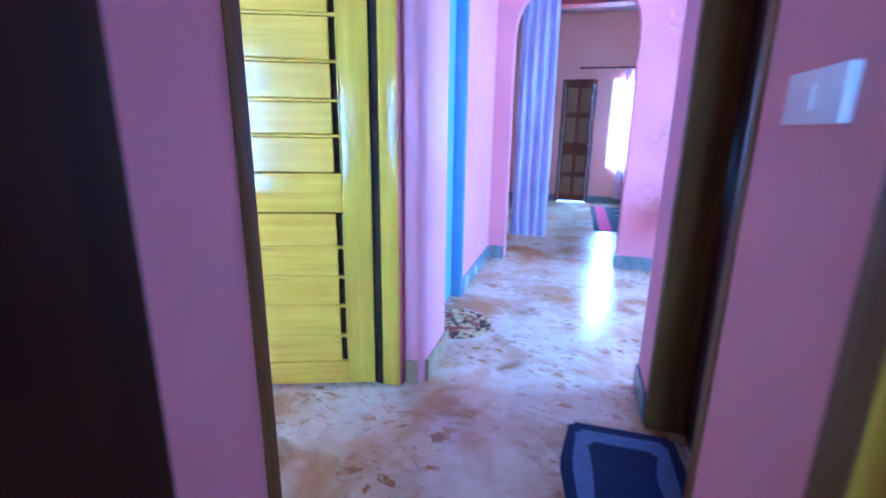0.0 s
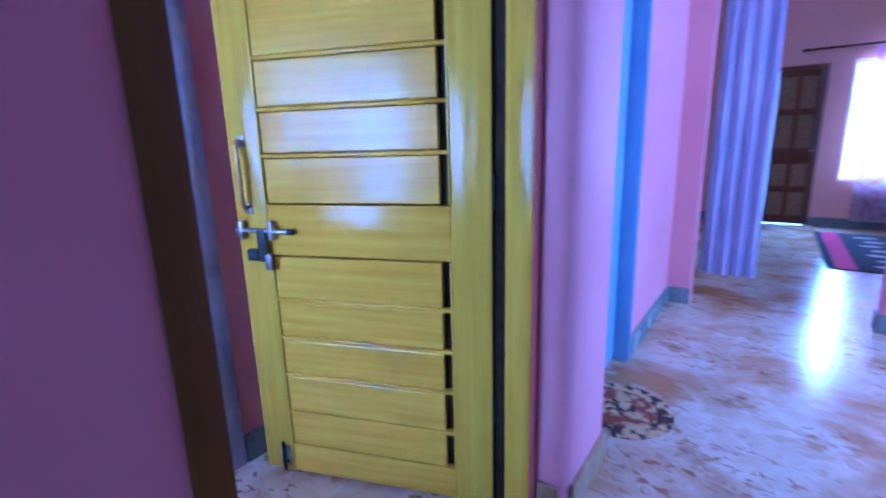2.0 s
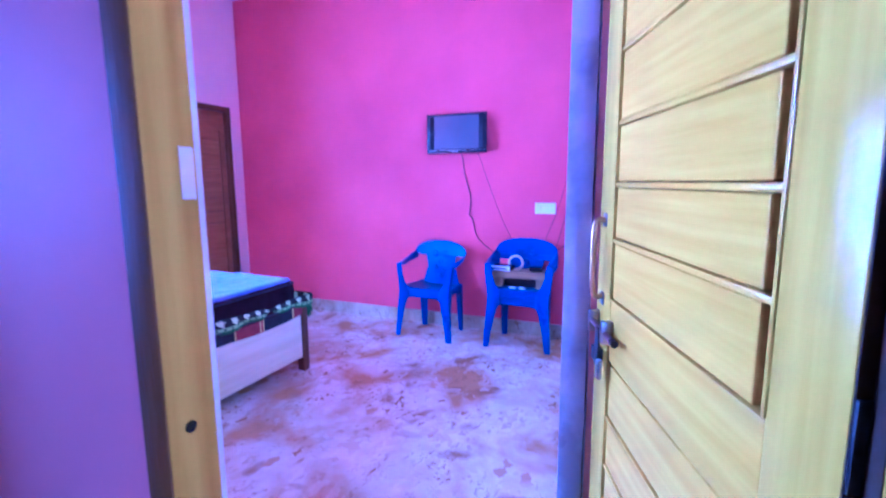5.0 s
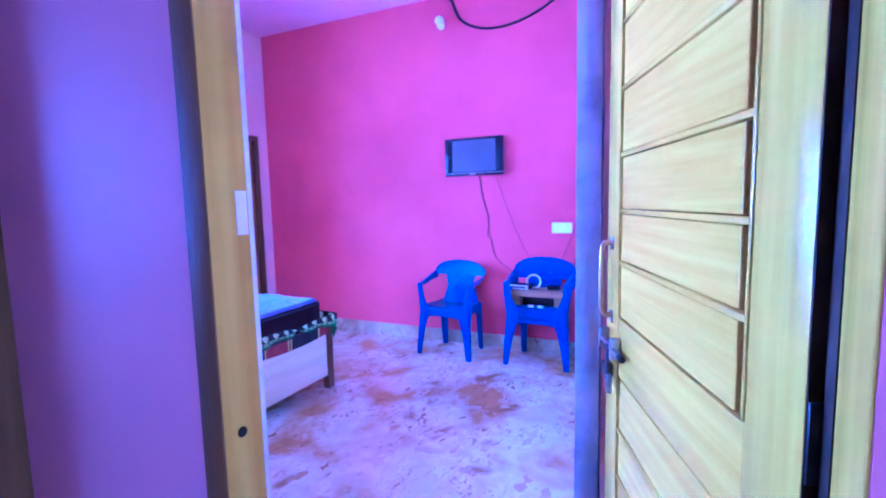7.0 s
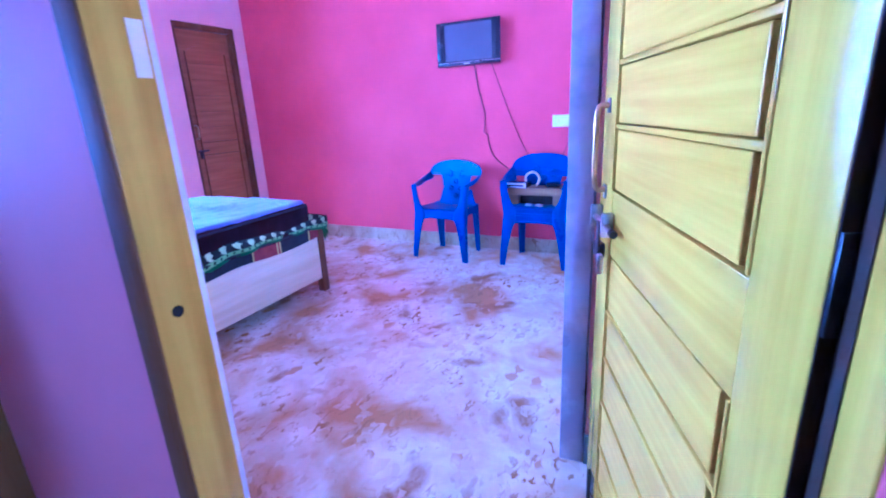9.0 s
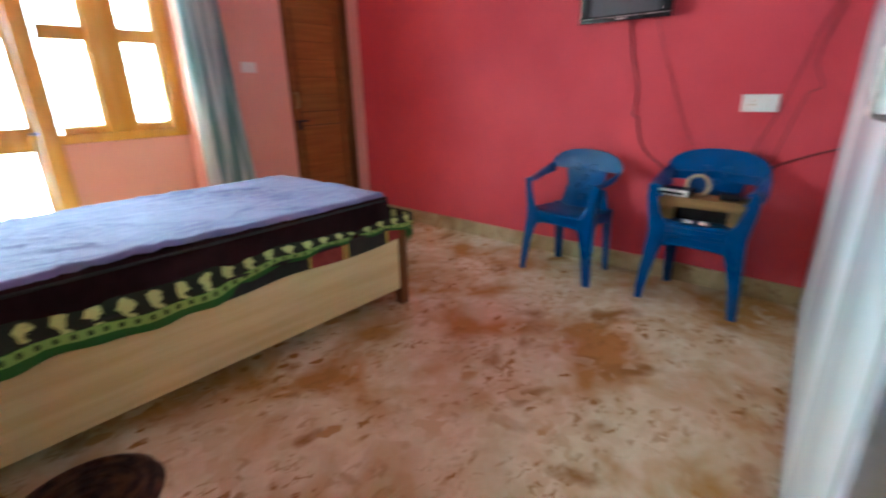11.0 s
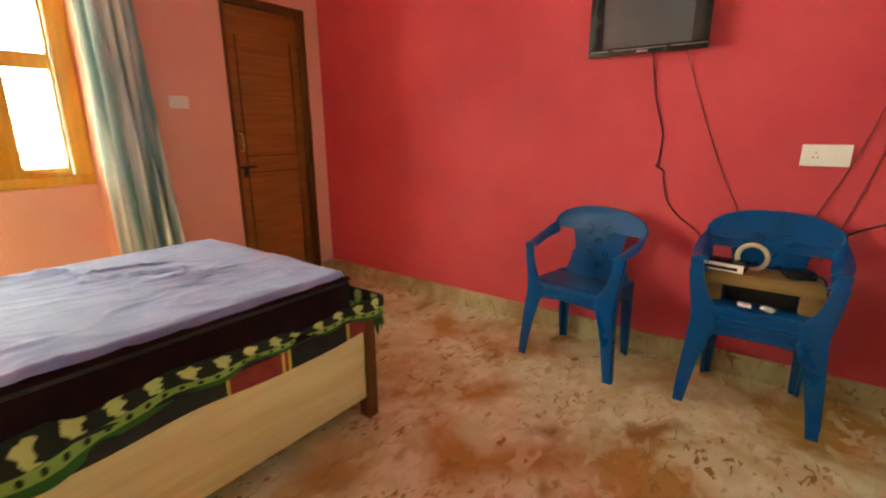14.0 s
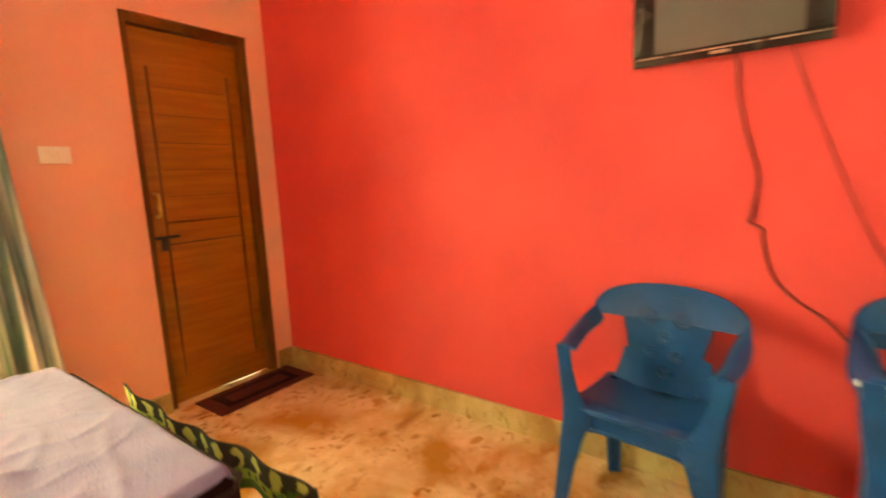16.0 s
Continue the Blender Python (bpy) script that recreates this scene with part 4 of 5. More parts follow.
part("corner_drape", corner_drape(), BLACKCLOTH, rn, "black cloth hanging at the bed corner", smooth=80)
part("cloth_end", end_sheet(), LACE, rn, smooth=80)
part("fringe", corner_tassel(), LACE, rn, "gathered corner fringe", smooth=60)

un = thing("under_blanket", (BX0 + 0.9, BY1, 0.42), 0, "black and dark red striped blanket edge under the runner", "blanket")


def blanket_bit(xa, xb, material):
    def f(s, t):
        x = xa + (xb - xa) * s
        z = 0.395 + 0.008 * math.sin(x * 9) + (0.515 - 0.395) * t
        return (x, BY1 + 0.0015 + 0.003 * math.sin(x * 17), z)
    return thicken(grid(f, 12, 3), 0.003)


xs = [BX0 - 0.004, BX0 + 0.14, BX0 + 0.155, BX0 + 0.165, BX0 + 0.40, BX0 + 0.41, BX0 + 0.425, BX0 + 0.435, BX0 + 0.62, BX0 + 0.63, BX0 + 0.64, BX0 + 1.05]
ms = [REDCLOTH, YELLOWCLOTH, BLACKCLOTH, BLACKCLOTH, YELLOWCLOTH, REDCLOTH, YELLOWCLOTH, REDCLOTH, YELLOWCLOTH, BLACKCLOTH, BLACKCLOTH]
for a, b, m_ in zip(xs, xs[1:], ms):
    part("stripe", blanket_bit(a, b, m_), m_, un)

pouch = thing("pouch", (-0.16, -0.36, 0.665), 20, "small crumpled black pouch on the bed", "pouch")
part("body", cushion(-0.10, 0.10, -0.05, 0.05, 0.0, 0.05, 0.022, 9, 0.03), BLACKCLOTH, pouch, here=True, smooth=80)
chg = thing("charger_cable", (-0.35, -0.36, 0.68), 0, "thin pale charging cable lying on the bedsheet", "cable")
part("wire", tube(bmesh.new(), smooth_path([(-0.24, -0.37, 0.700), (-0.33, -0.40, 0.697), (-0.45, -0.39, 0.698), (-0.52, -0.33, 0.700), (-0.44, -0.28, 0.699), (-0.34, -0.30, 0.698)], 6), 0.0028, 6), CORDB, chg)

# ---------------------------------------------------------------- blue chairs
CH = 0.785


def plastic_chair(at, rz, label):
    """Moulded armchair. Own axes: it faces +x, its width lies along y."""
    t = thing("plastic_chair", at, rz, label, "chair", "blue chairs along the rose wall")

    def seat_f(s, q):
        x, y = -0.20 + 0.43 * s, (-0.215 + 0.43 * q) * (0.90 + 0.10 * s)
        z = 0.415 - 0.022 * math.sin(math.pi * q) * (1 - 0.4 * s) + 0.012 * s - 0.03 * max(0, s - 0.9) * 10 * 0.5
        return (x, y, z)
    part("seat", thicken(grid(seat_f, 14, 14), 0.006), BLUE, t, here=True, smooth=60)
    # apron under the seat with upright ribs
    ap = bmesh.new()

    def apron_f(s, q):
        a = -math.pi * 0.5 + math.pi * s
        x, y = 0.225 + 0.015 * math.cos(a * 1.0) - 0.0, (-0.215 + 0.43 * s)
        arch = 0.055 * (1 - (2 * s - 1) ** 4)
        return (x, y, 0.412 - (0.125 - arch) * q)
    part("apron", thicken(grid(apron_f, 24, 4), 0.005), BLUE, t, here=True, smooth=60)
    for drop, r in ((0.004, 0.009), (0.062, 0.006)):
        ridge = [(0.232 + 0.012 * math.cos((s - 0.5) * math.pi), -0.205 + 0.41 * s, 0.412 - drop - (0.035 if drop > 0.01 else 0.0) * (2 * s - 1) ** 4) for s in [i / 20 for i in range(21)]]
        part("ridge", tube(bmesh.new(), ridge, r, 8), BLUE, t, here=True, smooth=60)
    for sy in (-1, 1):
        def side_f(s, q, sy=sy):
            return (-0.19 + 0.41 * s, sy * (0.205 + 0.012 * s), 0.414 - (0.10 - 0.05 * math.sin(math.pi * s)) * q)
        part("side_apron", thicken(grid(side_f, 10, 3), 0.005), BLUE, t, here=True, smooth=60)

    def leg(line):
        """An angled channel swept along (x, y, z, width): wide at the seat, narrow at the foot and the arm."""
        m = bmesh.new()
        rings = []
        sx, sy = (1 if line[0][0] > 0 else -1), (1 if line[0][1] > 0 else -1)
        for x, y, z, w in line:
            d = 0.013
            prof = [(0, 0), (-sx * w, 0), (-sx * w, -sy * d), (-sx * d * 1.6, -sy * d * 1.2), (-sx * d, -sy * w), (0, -sy * w)]
            rings.append([m.verts.new((x + a, y + b, z)) for a, b in prof])
        for a, b in zip(rings, rings[1:]):
            for j in range(6):
                m.faces.new((a[j], a[(j + 1) % 6], b[(j + 1) % 6], b[j]))
        m.faces.new(rings[0][::-1])
        m.faces.new(rings[-1])
        bmesh.ops.bevel(m, geom=[e for e in m.edges if abs(e.verts[0].co.z - e.verts[1].co.z) > 0.02], offset=0.003, segments=1, affect="EDGES")
        return m
    for sy in (-1, 1):
        part("leg", leg([(0.275, sy * 0.262, 0, 0.042), (0.268, sy * 0.255, 0.10, 0.050), (0.260, sy * 0.247, 0.20, 0.060), (0.252, sy * 0.239, 0.30, 0.078), (0.247, sy * 0.235, 0.36, 0.098),
                         (0.243, sy * 0.236, 0.41, 0.090), (0.237, sy * 0.244, 0.46, 0.062), (0.231, sy * 0.256, 0.53, 0.050), (0.229, sy * 0.266, 0.61, 0.050)]), BLUE, t, "front leg running up into the arm post", True, smooth=50)
        part("leg", leg([(-0.225, sy * 0.20, 0, 0.040), (-0.213, sy * 0.202, 0.14, 0.047), (-0.202, sy * 0.204, 0.28, 0.058), (-0.19, sy * 0.205, 0.42, 0.075)]), BLUE, t, here=True)

    # hoop: a flat band that runs from arm tip over the back to the other arm tip
    def hoop_line(k):
        a = (k - 0.5) * 2
        s = abs(a)
        sg = 1 if a > 0 else -1
        if s < 0.5:
            u = s / 0.5
            ang = u * math.pi / 2
            x = -0.165 - 0.042 * math.cos(ang)
            y = sg * 0.255 * math.sin(ang)
            z = CH - 0.105 * (1 - math.cos(ang)) ** 1.1
        else:
            u = (s - 0.5) / 0.5
            x = -0.165 + 0.388 * u
            y = sg * (0.255 + 0.018 * math.sin(math.pi * u))
            z = CH - 0.105 - 0.078 * (1 - (1 - u) ** 2)
        return Vector((x, y, z))

    def hoop_f(s, q):
        p = hoop_line(s)
        a = abs(s - 0.5) * 2
        k = min(1.0, max(0.0, (a - 0.28) / 0.5))
        side = k * k * (3 - 2 * k)
        k = min(1.0, max(0.0, (a - 0.13) / 0.37))
        thin = k * k * (3 - 2 * k)
        # the band stands upright behind the back and turns flat along the arms
        ang = side * math.pi / 2
        sgn = p.y / max(abs(p.y), 0.06)
        width = 0.122 - 0.066 * thin
        across = Vector((0.22 * (1 - side), -sgn * math.sin(ang), -math.cos(ang) - 0.12 * side)) * width
        out = Vector((-math.cos(ang) * (1 - abs(sgn) * 0.5), sgn * math.cos(ang) * 0.5, math.sin(ang))) * 0.012 * math.sin(math.pi * q)
        return p + across * q + out
    part("hoop", thicken(grid(hoop_f, 64, 5), 0.008), BLUE, t, "one curved band forming top rail and arms", True, smooth=60)
    # back panel, narrow at the seat, with a pressed pattern
    def back_f(s, q):
        z = 0.405 + 0.335 * s
        w = 0.112 + 0.062 * s ** 1.8
        x = -0.158 - 0.052 * s + 0.012 * math.cos((q - 0.5) * 2.4)
        return (x, (q - 0.5) * 2 * w, z)
    back = part("backrest", thicken(grid(back_f, 14, 10), 0.007), BLUE, t, here=True, smooth=60)

    def on_back(y, z, d=0.009):
        s = (z - 0.405) / 0.335
        return Vector((-0.158 - 0.052 * s + 0.012 * math.cos(y / 0.13 * 1.2) + d, y, z))
    for y, z, r in ((-0.055, 0.665, 0.022), (0.055, 0.665, 0.022), (0.0, 0.60, 0.018), (-0.045, 0.545, 0.015), (0.04, 0.54, 0.015), (0.0, 0.48, 0.014)):
        ring = [on_back(y + r * math.cos(a * math.pi / 6), z + r * math.sin(a * math.pi / 6)) for a in range(13)]
        part("rosette", tube(bmesh.new(), ring, 0.0075, 6, cap=False), BLUE, back, here=True, smooth=60)
    for sy in (-1, 1):
        def wing_f(s, q, sy=sy):
            z = 0.41 + 0.13 * s
            return (-0.170 - 0.02 * s - 0.01 * q, sy * (0.10 + 0.02 * s + q * (0.10 - 0.075 * s ** 0.6)), z - 0.01 * q)
        part("wing", thicken(grid(wing_f, 8, 5), 0.006), BLUE, t, here=True, smooth=60)
    # a compact chair, shallow and narrow for its height
    for ob in t.children_recursive:
        ob.data.transform(Matrix.Translation((0.0086, 0, 0)) @ Matrix.Diagonal((0.74, 0.99, 1, 1)))
    return t


plastic_chair((-2.985, 1.046, 0), -6, "blue moulded plastic armchair with flower pattern backrest")
plastic_chair((-3.0125, 1.80, 0), 0, "blue moulded plastic armchair under another of its kind")
plastic_chair((-3.0125, 1.80, 0.046), 0, "blue moulded plastic armchair stacked on another, cluttered seat")

# ---------------------------------------------------------------- things on the second chair
SZ = 0.462
sb = thing("wooden_rack", (-2.965, 1.785, SZ), 0, "small raw pine rack standing on the chair seat", "rack")
part("shelf", boxes([(-0.09, 0.075, -0.20, 0.215, 0.080, 0.132)], 0.002), PINEBOX, sb, here=True)
for y in (-0.195, 0.14):
    part("foot", boxes([(-0.08, 0.065, y, y + 0.07, 0.004, 0.080)], 0.002), PINEBOX, sb, here=True)
bx = thing("black_box", (-2.985, 1.79, SZ), 0, "black electronics box under the rack", "box")
part("body", boxes([(-0.07, 0.055, -0.12, 0.135, 0.006, 0.076)], 0.005), BLACKP, bx, here=True)
st = thing("set_top_box", (-2.95, 1.645, SZ + 0.136), -8, "small dark receiver box with a white front on the rack", "receiver")
part("body", boxes([(-0.06, 0.052, -0.10, 0.09, 0.0, 0.034)], 0.004), BLACKP, st, here=True)
part("front", boxes([(0.0525, 0.060, -0.10, 0.09, 0.001, 0.035)], 0.003), WPLAST, st, "white front panel", True)
part("front_slot", boxes([(0.059, 0.0615, -0.055, 0.07, 0.010, 0.022)]), BLACKP, st, "dark front slot", True)
tp = thing("tape_ring", (-3.0, 1.745, SZ + 0.136), 0, "cream coloured tape ring standing on edge", "tape roll")
rg = bmesh.new()
ringp = [(0.0, 0.054 * math.cos(a * math.pi / 14), 0.050 + 0.054 * math.sin(a * math.pi / 14)) for a in range(29)]
part("ring", tube(rg, ringp, 0.010, 10, cap=False), CREAMRING, tp, here=True, smooth=80)
bk = thing("adapter", (-2.965, 1.91, SZ + 0.136), 15, "black power adapter with a coiled lead", "adapter")
part("body", boxes([(-0.04, 0.04, -0.05, 0.05, 0.0, 0.03)], 0.006), BLACKP, bk, here=True)
part("lead", tube(bmesh.new(), smooth_path([(0.03, 0.03, 0.015), (0.07, 0.06, 0.02), (0.10, 0.075, -0.05), (0.08, 0.09, -0.11)], 5), 0.004, 6), CORDB, bk, here=True)
for i, (x, y, r) in enumerate(((-2.875, 1.75, 10), (-2.872, 1.83, -25))):
    pp = thing("paper_scrap", (x, y, SZ + 0.004), r, "crumpled white paper scrap on the seat", "paper")
    part("sheet", cushion(-0.018, 0.018, -0.026, 0.026, 0.0, 0.016, 0.008, i * 3 + 1, 0.03), WPLAST, pp, here=True, smooth=80)

# ---------------------------------------------------------------- television and cables
tv = thing("television", (XW, 1.180, 1.656), 0, "small black flat television on the rose wall", "television")
part("bracket", boxes([(XW, XW + 0.035, 1.080, 1.280, 1.586, 1.786)], 0.003), IRON, tv)
T = (XW + 0.032, XW + 0.075)
part("back_shell", boxes([(T[0], T[1] - 0.012, 0.945, 1.435, 1.536, 1.831)], 0.010), BLACKP, tv)
part("bezel", boxes([(T[1] - 0.014, T[1], 0.924, 1.455, 1.826, 1.844), (T[1] - 0.014, T[1], 0.924, 1.455, 1.521, 1.556), (T[1] - 0.014, T[1], 0.924, 0.990, 1.556, 1.826), (T[1] - 0.014, T[1], 1.387, 1.455, 1.556, 1.826)], 0.002), BLACKP, tv)
part("screen", boxes([(T[1] - 0.014, T[1] - 0.004, 0.990, 1.387, 1.556, 1.826)]), SCREEN, tv, "grey switched-off screen")
for y in (0.942, 1.407):
    part("speaker", boxes([(T[1], T[1] + 0.004, y, y + 0.028, 1.571, 1.816)], 0.002), BLACKP, tv)
part("trim_line", boxes([(T[1], T[1] + 0.002, 0.926, 1.453, 1.543, 1.547)]), STEEL, tv, "thin silver line")
part("badge", boxes([(T[1], T[1] + 0.002, 1.155, 1.205, 1.529, 1.538)]), STEEL, tv)


def cable(label, pts, r, material, k=6):
    t = thing("cable", pts[0], 0, label, "cable")
    part("wire", tube(bmesh.new(), smooth_path(pts, k), r, 6), material, t, smooth=60)
    return t


XK = XW + 0.006
cable("dark red lead hanging from the television", [(XK + 0.02, 1.219, 1.536), (XK, 1.226, 1.456), (XK, 1.245, 1.337), (XK, 1.279, 1.220), (XK, 1.298, 1.142), (XK, 1.289, 1.030), (XK, 1.282, 1.000), (XK, 1.319, 0.975), (XK, 1.321, 0.940), (XK, 1.351, 0.829), (XK, 1.414, 0.755), (XK + 0.01, 1.494, 0.700), (XK + 0.05, 1.584, 0.610)], 0.0042, CORD)
cable("thin lead hanging from the television", [(XK + 0.02, 1.359, 1.536), (XK, 1.394, 1.436), (XK, 1.433, 1.325), (XK, 1.515, 1.114), (XK, 1.594, 0.930), (XK, 1.652, 0.814), (XK + 0.03, 1.694, 0.630)], 0.0022, CORD)
cable("dark lead running down past the socket", [(XK, 2.220, 1.690), (XK, 2.170, 1.530), (XK, 2.110, 1.390), (XK, 2.091, 1.298), (XK, 2.024, 1.046), (XK, 1.938, 0.817), (XK + 0.03, 1.890, 0.650)], 0.0026, CORD)
cable("dark lead looping behind the chair", [(XK, 2.240, 1.650), (XK, 2.180, 1.480), (XK, 2.130, 1.270), (XK, 2.170, 1.150), (XK, 2.119, 1.106), (XK, 2.070, 0.930), (XK, 2.027, 0.759), (XK + 0.03, 1.980, 0.630)], 0.0028, CORD)
cable("short lead running to the chair", [(XK, 2.300, 0.860), (XK, 2.200, 0.820), (XK, 2.080, 0.765), (XK + 0.04, 2.000, 0.710)], 0.0038, CORDB)
cable("black cable slung below the ceiling", [(XK, 0.850, H - 0.01), (XK, 0.970, 3.040), (XK, 1.070, 2.850), (XK, 1.260, 2.750), (XK, 1.500, 2.740), (XK, 1.750, 2.810), (XK, 2.000, 2.950), (XK, 2.250, 3.060)], 0.011, CORDB)


def plate(name, lo, hi, normal, label, category):
    """A raised white wall plate with its switches."""
    t = thing(name, lo, 0, label, category)
    part("plate", boxes([(*sorted((lo[0], hi[0])), *sorted((lo[1], hi[1])), lo[2], hi[2])], 0.003), WPLAST, t)
    return t


sk = plate("wall_socket", (XW, 1.848, 1.024), (XW + 0.016, 2.012, 1.112), "x", "white wall socket plate on the rose wall", "socket")
for y, z in ((1.897, 1.080), (1.889, 1.060), (1.905, 1.060)):
    part("hole", cyl(bmesh.new(), (XW + 0.0165, y, z), 0.004, 0.002, 10, "X"), BRASS, sk)
part("rocker", boxes([(XW + 0.015, XW + 0.019, 1.960, 1.985, 1.05, 1.088)], 0.002), WPLAST, sk)
s2 = plate("light_switch", (-2.165, YS, 1.312), (-2.052, YS + 0.014, 1.386), "y", "white light switch plate on the pink wall", "switch")
for x in (-2.148, -2.118, -2.088):
    part("rocker", boxes([(x, x + 0.02, YS + 0.013, YS + 0.018, 1.330, 1.368)], 0.002), WPLAST, s2)
s3 = plate("switch_board", (XR - 0.018, 1.785, 1.184), (XR, 1.977, 1.267), "x", "white switch board on the pink wall", "switch")
part("rocker", boxes([(XR - 0.022, XR - 0.017, 1.87, 1.893, 1.205, 1.245)], 0.002), WPLAST, s3)

lp = thing("bulb_holder", (XW, 0.93, 2.80), 0, "white wall bulb holder with a bulb", "lamp")
part("base", cyl(bmesh.new(), (XW + 0.015, 0.87, 2.875), 0.038, 0.03, 20, "X"), WPLAST, lp)
part("neck", tube(bmesh.new(), [(XW + 0.03, 0.87, 2.875), (XW + 0.07, 0.89, 2.855), (XW + 0.09, 0.91, 2.825)], 0.018, 12), WPLAST, lp)
m2 = bmesh.new()
bmesh.ops.create_uvsphere(m2, u_segments=16, v_segments=10, radius=0.032, matrix=Matrix.Translation((XW + 0.105, 0.925, 2.795)))
part("bulb", m2, WPLAST, lp)

# ---------------------------------------------------------------- mats


def disc(cx, cy, rx, ry, z0, z1, n=48, wob=0.0, seed=1):
    m = bmesh.new()
    rng = random.Random(seed)
    lo_, hi_ = [], []
    for i in range(n):
        a = 2 * math.pi * i / n
        k = 1 + rng.uniform(-wob, wob)
        lo_.append(m.verts.new((cx + rx * k * math.cos(a), cy + ry * k * math.sin(a), z0)))
        hi_.append(m.verts.new((cx + rx * k * 0.985 * math.cos(a), cy + ry * k * 0.985 * math.sin(a), z1)))
    m.faces.new(lo_[::-1])
    m.faces.new(hi_)
    for i in range(n):
        j = (i + 1) % n
        m.faces.new((lo_[i], lo_[j], hi_[j], hi_[i]))
    return m


rm = thing("round_mat", (0.26, 3.50, 0), 0, "round brown and gold patterned mat before a doorway", "mat")
part("border", disc(0.20, 3.585, 0.215, 0.215, 0.0005, 0.010, wob=0.01), GOLDMAT, rm)
part("middle", disc(0.20, 3.585, 0.15, 0.15, 0.010, 0.0125), RUSTMAT, rm)
part("centre", disc(0.20, 3.585, 0.065, 0.065, 0.0125, 0.0145), GOLDMAT, rm)
bmx, bmy = -0.305, 0.775
sm = thing("spiral_mat", (bmx, bmy, 0), 0, "round dark brown braided mat beside the bed", "mat")
part("base", disc(bmx, bmy, 0.215, 0.205, 0.0005, 0.010, wob=0.012, seed=4), BROWNMAT, sm)
for i, r in enumerate((0.195, 0.155, 0.115, 0.075, 0.035)):
    rp = [(bmx + r * math.cos(a * math.pi / 18), bmy + r * 0.95 * math.sin(a * math.pi / 18), 0.012) for a in range(37)]
    part("braid", tube(bmesh.new(), rp, 0.009, 6, cap=False), BROWNMAT, sm, smooth=60)


def hex_mat(cx, cy, w, d, s, z0, z1):
    """Six-sided mat outline, cut in from its bounds by s."""
    pts = [(-w / 2 + s * 0.6, d / 2 - s), (w / 2 - s * 0.6 - 0.02, d / 2 - s), (w / 2 - s, 0.02), (w / 2 - s * 0.6 - 0.02, -d / 2 + s), (-w / 2 + s * 0.6 + 0.02, -d / 2 + s), (-w / 2 + s - 0.03, 0.02)]
    m = bmesh.new()
    a, b = [m.verts.new((cx + x, cy + y, z0)) for x, y in pts], [m.verts.new((cx + x, cy + y, z1)) for x, y in pts]
    m.faces.new(a[::-1])
    m.faces.new(b)
    for i in range(6):
        m.faces.new((a[i], a[(i + 1) % 6], b[(i + 1) % 6], b[i]))
    bmesh.ops.bevel(m, geom=[e for e in m.edges if abs(e.verts[0].co.z - e.verts[1].co.z) > 0.0005], offset=0.02, segments=3, affect="EDGES")
    return m


nm = thing("door_mat", (1.11, 2.45, 0), 0, "navy and grey-blue six-sided door mat", "mat")
part("border", hex_mat(1.10, 2.47, 0.41, 0.56, 0.0, 0.0005, 0.010), NAVY, nm)
part("band", hex_mat(1.10, 2.47, 0.41, 0.56, 0.045, 0.010, 0.012), GREYBLUE, nm)
part("centre", hex_mat(1.10, 2.47, 0.41, 0.56, 0.115, 0.012, 0.014), NAVY, nm)
wm = thing("door_mat", (-2.77, -1.03, 0), 0, "dark red door mat before the washroom door", "mat")
part("border", boxes([(-3.14, -2.54, -1.205, -0.93, 0.0005, 0.010)], 0.003), DRED, wm)
part("band", boxes([(-3.07, -2.61, -1.155, -0.98, 0.010, 0.0125)], 0.002), MAROON, wm)
part("centre", boxes([(-3.02, -2.66, -1.115, -1.02, 0.0125, 0.0145)], 0.002), DRED, wm)
rugt = thing("rug", (1.6, 7.45, 0), 0, "black and crimson striped rug in the far room", "rug")
part("field", boxes([(1.11, 2.6, 6.78, 8.70, 0.0005, 0.008)], 0.002), BLACKRUG, rugt)
part("stripe", boxes([(1.175, 1.32, 6.79, 8.69, 0.008, 0.0095)]), CRIMSON, rugt)
for i in range(7):
    part("motif", disc(1.54 + 0.05 * (i % 2), 7.0 + i * 0.24, 0.09, 0.045, 0.008, 0.0098, 12, 0.2, i), PALERUG, rugt)

# ---------------------------------------------------------------- hallway and far room
bf = door_frame("door_frame_2", 0.104, 0.0, 3.28, 4.12, 0.06, 2.1, BLUEPAINT, BLUEPAINT, "sky blue painted door frame")
for i in range(2):
    part("moulding", boxes([(0.108, 0.116, 4.065 + i * 0.025, 4.077 + i * 0.025, 0, 2.1)], 0.003), BLUEPAINT, bf)
bl = thing("blue_door", (0.02, 3.70, 0), 0, "closed sky blue painted door", "door")
part("leaf", boxes([(0.01, 0.04, 3.342, 4.058, 0.01, 2.036)], 0.003), BLUEPAINT, bl)
for z0, z1 in ((0.2, 0.9), (1.1, 1.9)):
    part("panel", boxes([(0.04, 0.047, 3.44, 3.96, z0, z1)], 0.004), BLUEPAINT, bl)

sf = door_frame("door_frame_3", XR, XR + 0.19, 2.14, 2.86, 0.055, 2.1, BWOOD, BWOOD, "brown wooden door frame", side=-1)
sd = thing("brown_door", (XR + 0.15, 2.5, 0), 0, "closed dark brown wooden door", "door")
part("leaf", boxes([(XR + 0.14, XR + 0.175, 2.197, 2.803, 0.01, 2.04)], 0.003), DWOOD, sd)
for z0, z1 in ((0.2, 0.85), (1.05, 1.9)):
    part("panel", boxes([(XR + 0.132, XR + 0.14, 2.29, 2.71, z0, z1)], 0.004), DWOOD, sd)
